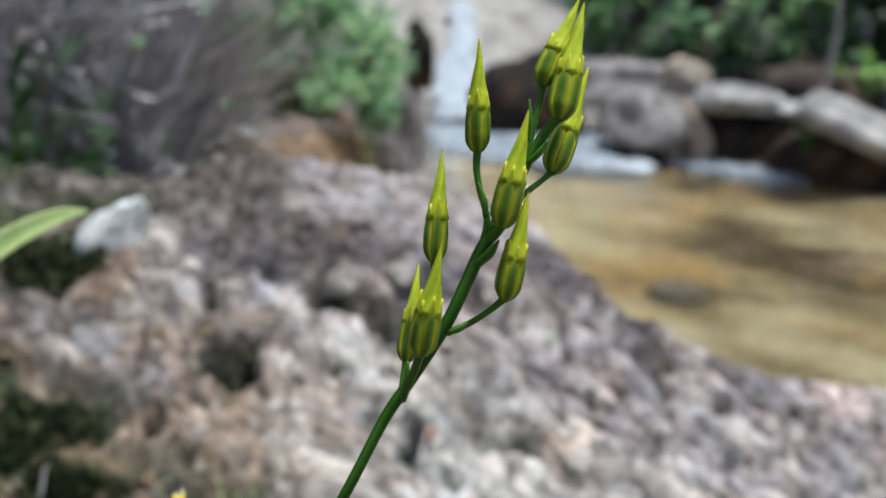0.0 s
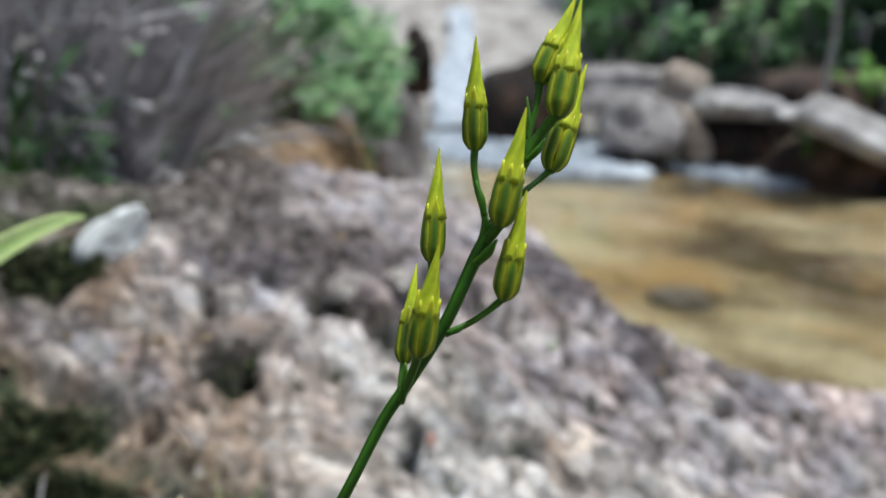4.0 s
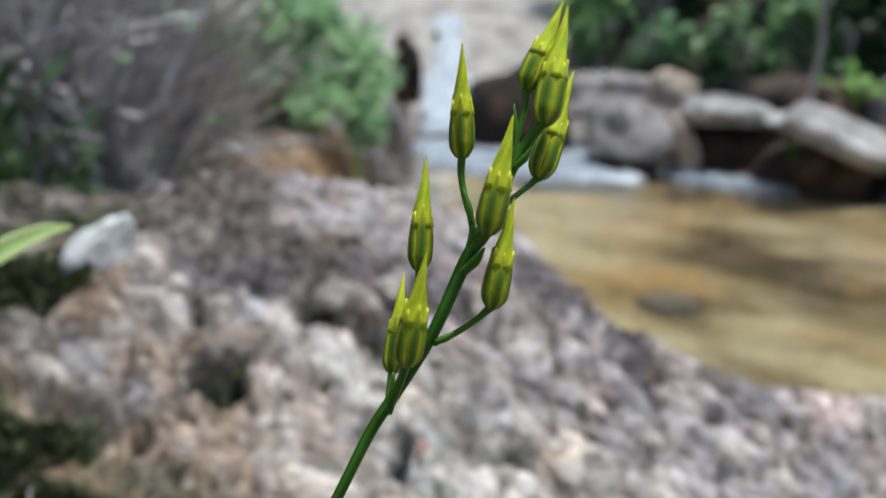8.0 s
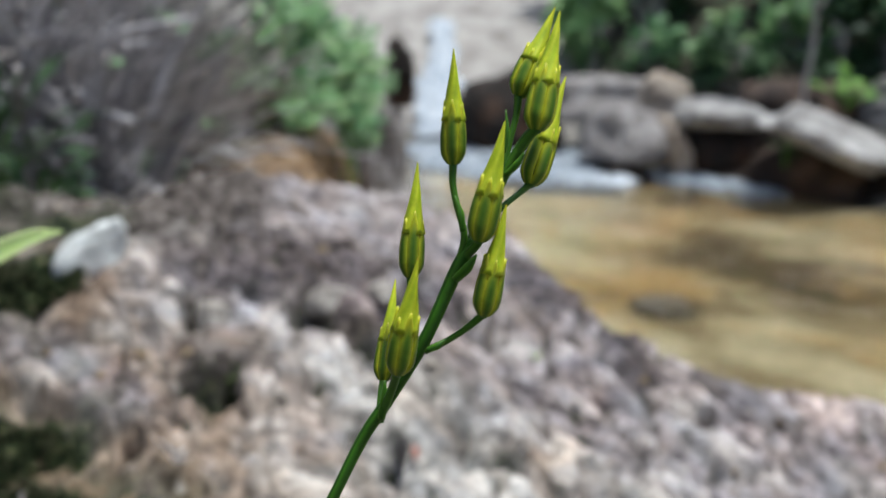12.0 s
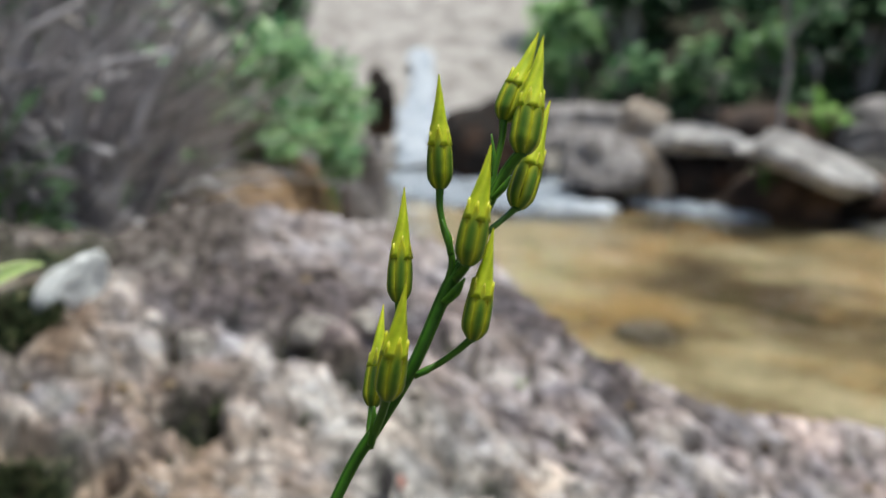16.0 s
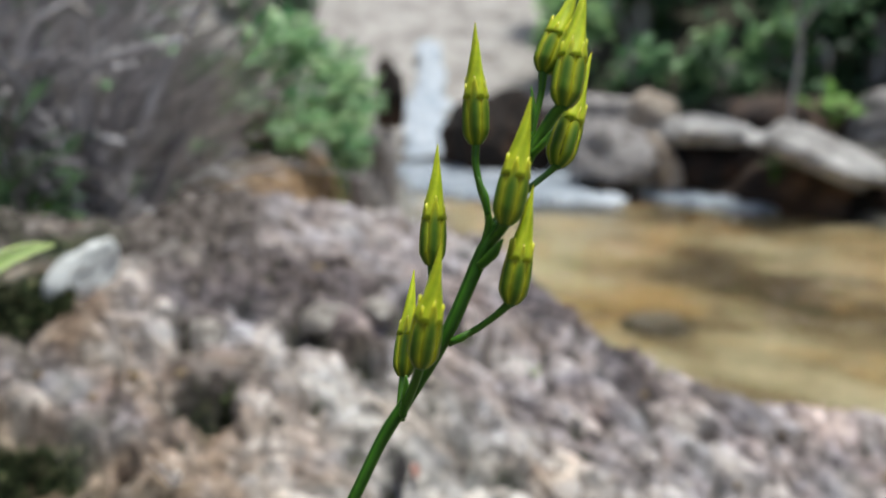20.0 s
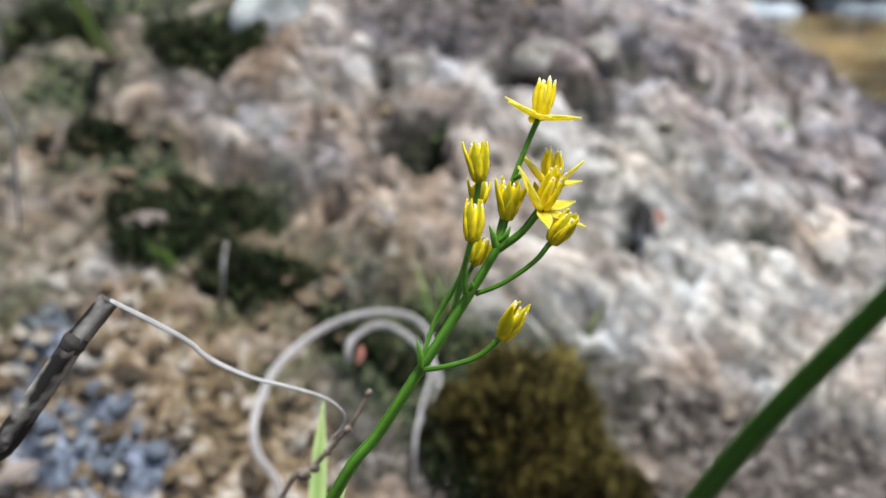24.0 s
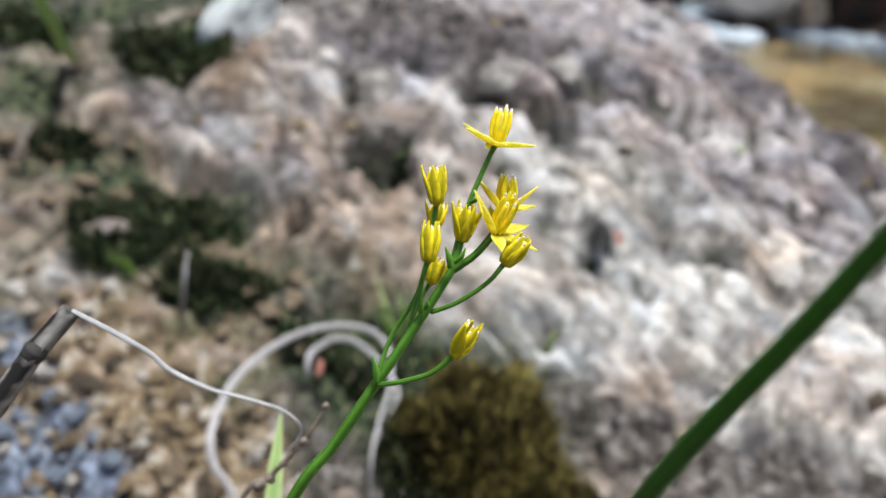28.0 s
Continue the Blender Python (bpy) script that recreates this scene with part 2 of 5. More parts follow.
water.bump(water.noise(9.0, 3.0, 0.5, 0.8), 0.25, 0.03)
WATER = water.m

foam = Mat("white_water", 0.35, 0.5)
fn = foam.noise(14.0, 5.0, 0.7, 1.0)
foam.colour(foam.ramp(fn, [(0.34, (0.22, 0.27, 0.33)), (0.5, (0.42, 0.47, 0.53)), (0.66, (0.72, 0.75, 0.79))])).bump(fn, 0.8, 0.04)
FOAM = foam.m

ripple = Mat("broken_water", 0.3, 0.5)
rn = ripple.noise(11.0, 5.0, 0.7, 1.2)
ripple.colour(ripple.ramp(rn, [(0.36, (0.13, 0.15, 0.17)), (0.5, (0.29, 0.335, 0.385)), (0.64, (0.56, 0.60, 0.65))])).bump(rn, 0.8, 0.04)
RIPPLE = ripple.m


def leaf_mat(name, dark, light, rough=0.5, scale=8.0, through_light=0.35):
    m = Mat(name, rough, 0.4)
    r = m.island()
    c = m.ramp(r, [(0.0, dark), (1.0, light)])
    n = m.noise(scale, 3.0)
    c = m.mix(0.5, c, m.mix(1.0, c, m.ramp(n, [(0.3, 0.45), (0.7, 1.5)]), 'MULTIPLY'))
    m.colour(c)
    if through_light:
        m.translucent(through_light, c)
    return m.m


LEAF_FERN = leaf_mat("fern_leaf", (0.13, 0.30, 0.13), (0.50, 0.70, 0.36), 0.45)
# bush leaves in lit and shaded copies: sun and shade sit in the colour
LEAF_LIT = leaf_mat("painted_sunlit_leaf", (0.12, 0.26, 0.11), (0.42, 0.62, 0.28), 0.45, 2.0)
LEAF_DARK = leaf_mat("dark_green_and_shade_leaf", (0.02, 0.048, 0.024), (0.12, 0.22, 0.095), 0.5, 2.0)
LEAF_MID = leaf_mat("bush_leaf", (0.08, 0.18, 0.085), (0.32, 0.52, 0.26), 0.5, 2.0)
LEAF_BRIGHT = leaf_mat("young_leaf", (0.14, 0.3, 0.05), (0.26, 0.48, 0.1), 0.5)
DRY = leaf_mat("dry_stem", (0.21, 0.195, 0.205), (0.80, 0.77, 0.775), 0.8, 20.0, 0.0)
DRY_BROWN = leaf_mat("dead_leaf_brown", (0.16, 0.14, 0.125), (0.42, 0.385, 0.365), 0.8, 20.0, 0.15)


def moss_mat(name, stops, low=0.15):
    m = Mat(name, 0.95, 0.1)
    n = m.noise(260.0, 5.0, 0.75, 0.3)
    c = m.ramp(n, stops)
    c = m.mix(0.35, c, m.mix(1.0, c, m.ramp(m.island(), [(0.0, 0.35), (1.0, 1.8)]), 'MULTIPLY'))
    wide = m.noise(48.0, 4.0, 0.6, 0.5)
    c = m.mix(0.9, c, m.mix(1.0, c, m.ramp(wide, [(0.38, low), (0.5, 0.85), (0.62, 2.1)]), 'MULTIPLY'))
    m.colour(c).bump(n, 0.8, 0.002)
    return m.m


MOSS_BROWN = moss_mat("brown_moss", [(0.38, (0.016, 0.012, 0.007)), (0.47, (0.07, 0.052, 0.02)), (0.56, (0.17, 0.145, 0.035)), (0.68, (0.36, 0.24, 0.10))], 0.2)
MOSS_GREEN = moss_mat("green_moss", [(0.41, (0.006, 0.009, 0.006)), (0.49, (0.026, 0.04, 0.018)), (0.56, (0.085, 0.11, 0.045)), (0.63, (0.30, 0.25, 0.16))], 0.3)

bark = Mat("grey_bark", 0.9, 0.2)
bn = bark.noise(30.0, 5.0, 0.7, 1.0)
bark.colour(bark.ramp(bn, [(0.3, (0.2, 0.18, 0.165)), (0.6, (0.46, 0.43, 0.41)), (0.75, (0.58, 0.55, 0.53))])).bump(bn, 0.6, 0.01)
BARK = bark.m


# living parts of the two flowering plants
def plant_mat(name, low, high, attr_name="tone", rough=0.38, scale=900.0, sub=0.2, through_light=0.0):
    m = Mat(name, rough, 0.3)
    c = m.ramp(m.attr(attr_name), [(0.0, low), (1.0, high)])
    n = m.noise(scale, 4.0, 0.6)
    c = m.mix(0.45, c, m.mix(1.0, c, m.ramp(n, [(0.3, 0.62), (0.7, 1.3)]), 'MULTIPLY'))
    m.colour(c).bump(n, 0.15, 0.0002)
    m.leafy(sub)
    if through_light:
        m.translucent(through_light, c)
    return m.m


STEM_GREEN = plant_mat("stem_green", (0.006, 0.040, 0.003), (0.055, 0.17, 0.010), rough=0.45)
STEM_MID = plant_mat("pedicel_green", (0.018, 0.078, 0.006), (0.085, 0.21, 0.016), rough=0.42)
STEM_BRIGHT = plant_mat("young_stem_green", (0.03, 0.11, 0.010), (0.13, 0.29, 0.028), rough=0.45)
SEPAL = plant_mat("sepal_green_yellow", (0.030, 0.115, 0.010), (0.54, 0.56, 0.025), rough=0.36)
COROLLA = plant_mat("corolla_yellow_green", (0.30, 0.42, 0.012), (0.56, 0.60, 0.03), rough=0.38)
BUD_TIP = plant_mat("bud_tip_orange", (0.55, 0.48, 0.02), (0.62, 0.36, 0.05), rough=0.4)
TOOTH = plant_mat("sepal_tooth_yellow", (0.44, 0.48, 0.03), (0.72, 0.66, 0.14), rough=0.35)
TEPAL = plant_mat("tepal_yellow", (0.92, 0.74, 0.012), (0.99, 0.95, 0.22), rough=0.5, through_light=0.5)
TEPAL_GREEN = plant_mat("half_open_tepal", (0.48, 0.46, 0.012), (0.86, 0.68, 0.012), rough=0.42, through_light=0.25)
FILAMENT = plant_mat("filament_yellow", (0.80, 0.60, 0.008), (0.9, 0.72, 0.02), rough=0.4)
ANTHER = plant_mat("anther_cream", (0.72, 0.64, 0.36), (0.86, 0.80, 0.62), rough=0.6)
BLADE = plant_mat("grass_blade_green", (0.20, 0.32, 0.08), (0.50, 0.58, 0.27), rough=0.4, scale=300.0)
PALE_DRY = plant_mat("bleached_grass", (0.50, 0.485, 0.48), (0.80, 0.785, 0.79), rough=0.45, scale=400.0, sub=0.0, through_light=0.3)
GREY_DRY = plant_mat("grey_dry_grass", (0.30, 0.275, 0.27), (0.56, 0.525, 0.52), rough=0.6, scale=300.0, sub=0.0)
DARK_DRY = plant_mat("weathered_stalk", (0.012, 0.010, 0.009), (0.42, 0.385, 0.355), rough=0.7, scale=300.0, sub=0.0)
TWIG = plant_mat("twig_brown", (0.10, 0.07, 0.055), (0.30, 0.24, 0.19), rough=0.8, scale=900.0, sub=0.0)
# near black of the strip that paints a slit's shade
SLIT_SHADE = plant_mat("slit_shade_black", (0.006, 0.005, 0.005), (0.03, 0.024, 0.022), rough=0.7, scale=300.0, sub=0.0)
RUST = plant_mat("rust_red_leaf", (0.22, 0.075, 0.055), (0.42, 0.20, 0.155), rough=0.8, scale=200.0, sub=0.0)
LITTER = plant_mat("dry_leaf", (0.2, 0.15, 0.13), (0.42, 0.36, 0.33), rough=0.8, scale=200.0, sub=0.0)


# ---- mesh helpers ----
def mesh_object(name, verts, faces, material, parent=None, label="", tone=None, smooth=True):
    me = bpy.data.meshes.new(name)
    me.from_pydata([tuple(v) for v in verts], [], faces)
    me.materials.append(material)
    if tone is not None:
        me.attributes.new("tone", 'FLOAT', 'POINT').data.foreach_set("value", np.asarray(tone, np.float32))
    if smooth:
        me.polygons.foreach_set("use_smooth", [True] * len(me.polygons))
    me.update()
    ob = new(name, me)
    if parent is not None:
        ob.parent = parent
    if label:
        ob["label"] = label
    return ob


def empty(name, place, label, category, group="", kind=""):
    ob = new(name)
    ob.location = place
    ob.empty_display_size = 0.01
    return tagged(ob, label, category, group, kind)


def spline(points, n=8):
    """A smooth line through the given points."""
    p = [Vector(q) for q in points]
    if len(p) == 2:
        return [p[0].lerp(p[1], k / n) for k in range(n + 1)]
    p = [2 * p[0] - p[1]] + p + [2 * p[-1] - p[-2]]
    out = []
    for a, b, c, d in zip(p, p[1:], p[2:], p[3:]):
        for k in range(n):
            t = k / n
            out.append(0.5 * ((2 * b) + (c - a) * t + (2 * a - 5 * b + 4 * c - d) * t * t + (3 * b - a - 3 * c + d) * t ** 3))
    return out + [p[-2]]


def frames(line):
    """Side and up vectors along a line, turned as little as possible."""
    out, side = [], None
    for i, q in enumerate(line):
        d = (line[min(i + 1, len(line) - 1)] - line[max(i - 1, 0)]).normalized()
        if side is None:
            side = d.cross(Vector((0.3, 1, 0.2))).normalized()
        side = (side - d * side.dot(d)).normalized()
        out.append((side, d.cross(side)))
    return out


def tube(points, radii, sides=10, n=8, ridge=0.0, rough=0.0):
    """Verts, faces and tones of a tapered round stem through the points."""
    line = spline(points, n)
    verts, faces, tone = [], [], []
    m = len(line)
    for i, (q, (s, u)) in enumerate(zip(line, frames(line))):
        x = i / (m - 1) * (len(radii) - 1)
        k = min(int(x), len(radii) - 2) if len(radii) > 1 else 0
        r = radii[k] + (radii[k + 1] - radii[k]) * (x - k) if len(radii) > 1 else radii[0]
        for j in range(sides):
            a = 2 * math.pi * j / sides
            rr = r * (1 + ridge * math.cos(5 * a) + rough * noise.noise(q * 900 + Vector((j, 0, 0))))
            verts.append(q + s * math.cos(a) * rr + u * math.sin(a) * rr)
            tone.append(0.5 + 0.5 * math.cos(5 * a))
    for i in range(m - 1):
        for j in range(sides):
            k = (j + 1) % sides
            faces.append((i * sides + j, i * sides + k, (i + 1) * sides + k, (i + 1) * sides + j))
    faces.append(tuple(reversed(range(sides))))
    faces.append(tuple((m - 1) * sides + j for j in range(sides)))
    return verts, faces, tone


def strip(points, widths, normal, n=6, across=4, cup=0.3, thick=0.0002):
    """A leaf-like band through the points: cupped across, with thickness."""
    line = spline(points, n)
    m = len(line)
    top, tone = [], []
    for i, q in enumerate(line):
        d = (line[min(i + 1, m - 1)] - line[max(i - 1, 0)]).normalized()
        s = d.cross(Vector(normal)).normalized()
        u = s.cross(d).normalized()
        x = i / (m - 1) * (len(widths) - 1)
        k = min(int(x), len(widths) - 2)
        w = widths[k] + (widths[k + 1] - widths[k]) * (x - k)
        for j in range(across + 1):
            a = 2 * j / across - 1
            top.append((q + s * a * w / 2 - u * cup * w / 2 * (1 - a * a) * -1, u))
            tone.append(abs(a) * 0.7 + 0.3 * i / m)
    verts = [p + u * thick / 2 for p, u in top] + [p - u * thick / 2 for p, u in top]
    c, off, faces = across + 1, len(top), []
    for i in range(m - 1):
        for j in range(across):
            a = i * c + j
            faces.append((a, a + 1, a + c + 1, a + c))
            faces.append((off + a, off + a + c, off + a + c + 1, off + a + 1))
        for j in (0, across):
            a = i * c + j
            f = (a, a + c, off + a + c, off + a)
            faces.append(f if j == 0 else f[::-1])
    for i in (0, m - 1):
        for j in range(across):
            a = i * c + j
            f = (a, off + a, off + a + 1, a + 1)
            faces.append(f if i == 0 else f[::-1])
    return verts, faces, tone + tone


def smooth_step(a, b, x):
    t = np.clip((x - a) / (b - a), 0, 1)
    return t * t * (3 - 2 * t)


def lumps(p, scale, octaves=4):
    return noise.fractal(Vector(p) * scale, 0.9, 2.1, octaves)


# ---- the ground and the outcrop ----
WATER_Z = -0.15


def outcrop_slope(x, y):
    v = y - 0.5
    return 0.265 - 0.204 * x + 0.404 * v - 0.416 * x * x - 0.16 * x * v - 0.356 * v * v


def rim(x):
    """Where the outcrop breaks off towards the pool."""
    return 0.70 - 0.06 * smooth_step(-0.12, -0.2, x) - 0.10 * smooth_step(0.05, 0.14, x) + 0.02 * smooth_step(0.2, 0.4, x)


# hollows in the rock: place, radius, depth
HOLLOWS = [(-0.111, 0.494, 0.0135, 0.032), (-0.100, 0.486, 0.008, 0.024), (-0.062, 0.554, 0.012, 0.024), (-0.028, 0.536, 0.010, 0.018), (-0.008, 0.588, 0.009, 0.016), (-0.010, 0.566, 0.010, 0.014),
           (0.033, 0.580, 0.008, 0.012), (0.182, 0.553, 0.0062, 0.034), (-0.027, 0.407, 0.009, 0.012), (-0.0075, 0.451, 0.0045, 0.022), (0.032, 0.474, 0.007, 0.010), (0.049, 0.482, 0.006, 0.009), (0.116, 0.534, 0.007, 0.012),
           (-0.105, 0.392, 0.022, 0.018), (-0.18, 0.45, 0.026, 0.012), (-0.225, 0.545, 0.022, 0.012), (-0.150, 0.425, 0.024, 0.014), (-0.085, 0.376, 0.018, 0.012),
           (0.11, 0.60, 0.008, 0.008), (-0.124, 0.539, 0.009, 0.016), (0.145, 0.556, 0.007, 0.014), (0.132, 0.511, 0.0062, 0.032), (0.055, 0.478, 0.007, 0.010), (-0.118, 0.432, 0.009, 0.014), (-0.206, 0.470, 0.014, 0.010)]

pit_rng = random.Random(63)
for k in range(110):
    HOLLOWS.append((pit_rng.uniform(-0.25, 0.30), pit_rng.uniform(0.40, 0.64), pit_rng.uniform(0.0022, 0.0055), pit_rng.uniform(0.006, 0.014)))


GRID = {}


def surface(x, y):
    """Height of the outcrop's skin."""
    i = int(np.clip(np.searchsorted(GRID["xs"], x), 0, len(GRID["xs"]) - 1))
    j = int(np.clip(np.searchsorted(GRID["ys"], y), 0, len(GRID["ys"]) - 1))
    return float(GRID["z"][j, i])


# steps in the rock: from, to, drop on the right-hand side
LEDGES = [(-0.27, 0.512, -0.125, 0.462, 0.016), (-0.21, 0.535, -0.125, 0.497, 0.007), (-0.06, 0.566, -0.005, 0.534, 0.010), (-0.03, 0.382, 0.13, 0.412, 0.014),
          (0.03, 0.505, 0.10, 0.46, 0.006), (-0.115, 0.47, -0.085, 0.42, 0.007), (-0.13, 0.592, -0.05, 0.572, 0.010), (0.08, 0.58, 0.2, 0.52, 0.007), (0.02, 0.44, 0.12, 0.42, 0.006),
          (-0.225, 0.49, -0.15, 0.475, 0.006), (-0.13, 0.515, -0.075, 0.48, 0.007), (-0.16, 0.555, -0.09, 0.535, 0.007), (-0.06, 0.50, 0.0, 0.47, 0.006), (0.0, 0.60, 0.08, 0.57, 0.008),
          (0.06, 0.54, 0.16, 0.49, 0.007), (0.05, 0.44, 0.13, 0.41, 0.006), (0.12, 0.585, 0.27, 0.53, 0.007), (0.16, 0.545, 0.26, 0.49, 0.007), (0.09, 0.48, 0.20, 0.43, 0.007), (-0.09, 0.44, -0.03, 0.415, 0.006)]


def chance(p, k):
    """A fixed random number for a cell of the rock."""
    return math.sin(p.x * 12.9898 + p.y * 78.233 + k * 37.719) * 43758.5453 % 1.0


def plate(lay, cross, seed):
    """Height, from -1 to 1, crack depth and tone of the broken plate at this spot."""
    d, pts = noise.voronoi(Vector((lay, cross, seed)))
    c = pts[0]
    h = 1.2 * (chance(c, 1) - 0.5) + 1.1 * (lay - c.x) * (chance(c, 2) - 0.5) + 1.3 * (cross - c.y) * (chance(c, 3) - 0.25)
    return h, max(0.0, 1 - (d[1] - d[0]) / 0.16), chance(c, 5)


def build_outcrop():
    xs = np.concatenate([np.linspace(-0.80, -0.34, 60, endpoint=False), np.linspace(-0.34, 0.36, 400), np.linspace(0.36, 0.80, 61)[1:]])
    ys = np.concatenate([np.linspace(-0.16, 0.28, 60, endpoint=False), np.linspace(0.28, 0.70, 290), np.linspace(0.70, 1.02, 55)[1:]])
    nx, ny = len(xs), len(ys)
    X, Y = np.meshgrid(xs, ys)
    Z = outcrop_slope(X, Y)
    Z += 0.26 * np.clip(X - 0.232, 0, 0.2) * smooth_step(0.40, 0.56, Y)
    over = Y - np.vectorize(rim)(X)
    right = smooth_step(-0.16, -0.04, X)
    Z -= np.clip(over, 0, None) * 0.75 * (1 - right)
    Z -= 2.4 * np.clip(X - 0.54 + 0.08 * np.sin(Y * 7 + 1) + 0.03 * np.sin(Y * 19), 0, None) + 1.6 * np.clip(0.08 - Y + 0.07 * np.sin(X * 8) + 0.03 * np.sin(X * 21), 0, None)
    Z -= np.clip(over, 0, None) * (0.25 + 2.6 * right) + np.clip(over - 0.03, 0, None) * 1.6 * right
    Z -= np.clip(-0.35 - X, 0, None) * 0.1
    Z = np.maximum(Z, -0.50 + 0.02 * np.sin(X * 9))
    brown = smooth_step(0.02, -0.10, X + 0.3 * (Y - 0.36)) * smooth_step(0.58, 0.46, Y)
    pale = smooth_step(-0.11, 0.0, X) * smooth_step(0.60, 0.50, Y + 0.20 * X) * smooth_step(0.33, 0.40, Y)
    mauve = smooth_step(0.50, 0.56, Y + 0.2 * X + 0.1 * np.abs(X)) * smooth_step(-0.17, -0.1, X)
    mauve = np.maximum(mauve, smooth_step(0.11, 0.20, X + 0.3 * (Y - 0.5)) * 0.8)
    mauve = np.maximum(mauve, np.exp(-(((X + 0.19) / 0.06) ** 2 + ((Y - 0.497 + 0.40 * (X + 0.19)) / 0.02) ** 2) ** 2))
    varnish = np.zeros_like(X)
    for cx, cy, rx, ry, w in ((-0.108, 0.583, 0.040, 0.028, 1.0), (-0.066, 0.592, 0.034, 0.024, 0.9), (0.0, 0.572, 0.03, 0.014, 0.6), (0.09, 0.628, 0.03, 0.03, 0.75), (0.125, 0.60, 0.02, 0.02, 0.6), (0.03, 0.585, 0.02, 0.008, 0.6), (-0.03, 0.545, 0.025, 0.01, 0.5), (0.17, 0.575, 0.04, 0.008, 0.5)):
        varnish = np.maximum(varnish, w * np.exp(-((X - cx) / rx) ** 2 - ((Y - cy) / ry) ** 2))
    ochre = smooth_step(-0.085, -0.12, X) * smooth_step(0.445, 0.385, Y - 0.45 * (X + 0.15)) * smooth_step(-0.42, -0.32, X)
    slate = np.zeros_like(X)
    for cx, cy, rx, ry in ((-0.204, 0.328, 0.024, 0.020), (-0.178, 0.325, 0.012, 0.010), (-0.230, 0.366, 0.014, 0.016), (-0.112, 0.388, 0.012, 0.010)):
        slate = np.maximum(slate, np.exp(-((X - cx) / rx) ** 2 - ((Y - cy) / ry) ** 2))
    moss = np.zeros_like(X)
    litter = np.maximum(smooth_step(0.60, 0.68, Y - 0.25 * X) * smooth_step(-0.06, -0.14, X), smooth_step(-0.30, -0.42, X)) * 0.95
    edge = 0.393 + 0.06 * np.clip(X, -0.03, 0.2)
    litter = np.maximum(litter, 0.9 * smooth_step(0.004, -0.012, Y - edge) * smooth_step(-0.10, -0.05, X))
    for cx, cy, r in ((-0.111, 0.498, 0.020), (-0.130, 0.414, 0.020), (-0.085, 0.355, 0.030), (-0.075, 0.335, 0.02), (-0.107, 0.364, 0.020), (-0.097, 0.342, 0.018), (-0.124, 0.542, 0.010)):
        litter = np.maximum(litter, 1.1 * np.exp(-(((X - cx) ** 2 + (Y - cy) ** 2) / r ** 2) ** 2))
    for (cx, cy, r, w) in ((-0.19, 0.447, 0.035, 1.0), (-0.215, 0.455, 0.035, 0.8), (-0.13, 0.385, 0.032, 0.9), (-0.085, 0.372, 0.03, 0.9), (-0.15, 0.40, 0.036, 0.9), (-0.245, 0.465, 0.03, 0.8), (-0.235, 0.556, 0.03, 1.0), (-0.285, 0.51, 0.03, 0.9),
                           (-0.105, 0.385, 0.035, 0.9), (-0.049, 0.362, 0.03, 0.9), (-0.33, 0.46, 0.05, 0.9),
                           (-0.26, 0.40, 0.04, 0.5), (-0.30, 0.56, 0.04, 0.8), (-0.20, 0.43, 0.03, 0.9), (-0.25, 0.575, 0.035, 0.9), (-0.33, 0.62, 0.05, 0.8), (-0.225, 0.60, 0.02, 0.8), (-0.255, 0.59, 0.03, 0.8), (-0.21, 0.62, 0.02, 0.4)):
        moss = np.maximum(moss, w * np.exp(-((X - cx) ** 2 + (Y - cy) ** 2) / r ** 2))
    # each hollow and pit is darkened with the moss colour, partly as its shade
    for cx, cy, r, d in HOLLOWS:
        moss = np.maximum(moss, min(1.0, 40 * d) * np.exp(-(((X - cx) ** 2 + (Y - cy) ** 2) / (r * r * 0.9)) ** 2))
    GRID["moss"] = moss
    # the smooth pale face keeps its skin, the rest is broken into plates
    broken = 1 - 0.55 * np.exp(-((X + 0.005) / 0.05) ** 2 - ((Y - 0.455) / 0.03) ** 2)
    broken *= np.where((np.abs(X) < 0.4) & (Y > 0.2), 1.0, 0.7)
    jag, facet, seam = np.zeros_like(X), np.zeros_like(X), np.zeros_like(X)
    for j in range(ny):
        for i in range(nx):
            x, y, near = float(X[j, i]), float(Y[j, i]), float(broken[j, i])
            p = Vector((x, y, 0))
            w1, w2 = noise.noise(p * 21), noise.noise(p * 21 + Vector((5, 9, 3)))
            lay, cross = 0.87 * x - 0.49 * y + 0.014 * w1, 0.49 * x + 0.87 * y + 0.009 * w2
            big, crack, t1 = plate(lay * 15, cross * 34, 1.5)
            small, chink, t2 = plate(lay * 38 + 0.5 * w2, cross * 90 + 0.6 * w1, 7.5)
            chip, gap, t3 = plate(lay * 95 + 0.6 * w1, cross * 190 + 0.8 * w2, 3.5)
            z = 0.006 * lumps((x, y, 0.7), 12, 3) + 0.0025 * lumps((x, y, 2.2), 42, 4) * near
            z += near * (0.0048 * big - 0.005 * crack * (0.3 + chance(Vector((round(lay * 9), round(cross * 14), 0)), 4)))
            z += near * (0.0034 * small - 0.004 * chink * (0.2 + t1)) + 0.0014 * lumps((x, y, 4.0), 190, 3)
            z += near * (0.0020 * chip - 0.0022 * gap * t2)
            facet[j, i] = 0.22 * t1 + 0.38 * t2 + 0.40 * t3
            seam[j, i] = near * max(crack * (0.4 + 0.6 * t2), chink * (0.1 + 0.8 * t1), gap * (1.4 * t2 - 0.35))
            jag[j, i] = z
    Z = Z + jag + ochre * np.array([0.0045 * noise.fractal(Vector((x * 130, y * 130, 9)), 0.7, 2.2, 3) for x, y in zip(X.ravel(), Y.ravel())]).reshape(ny, nx)
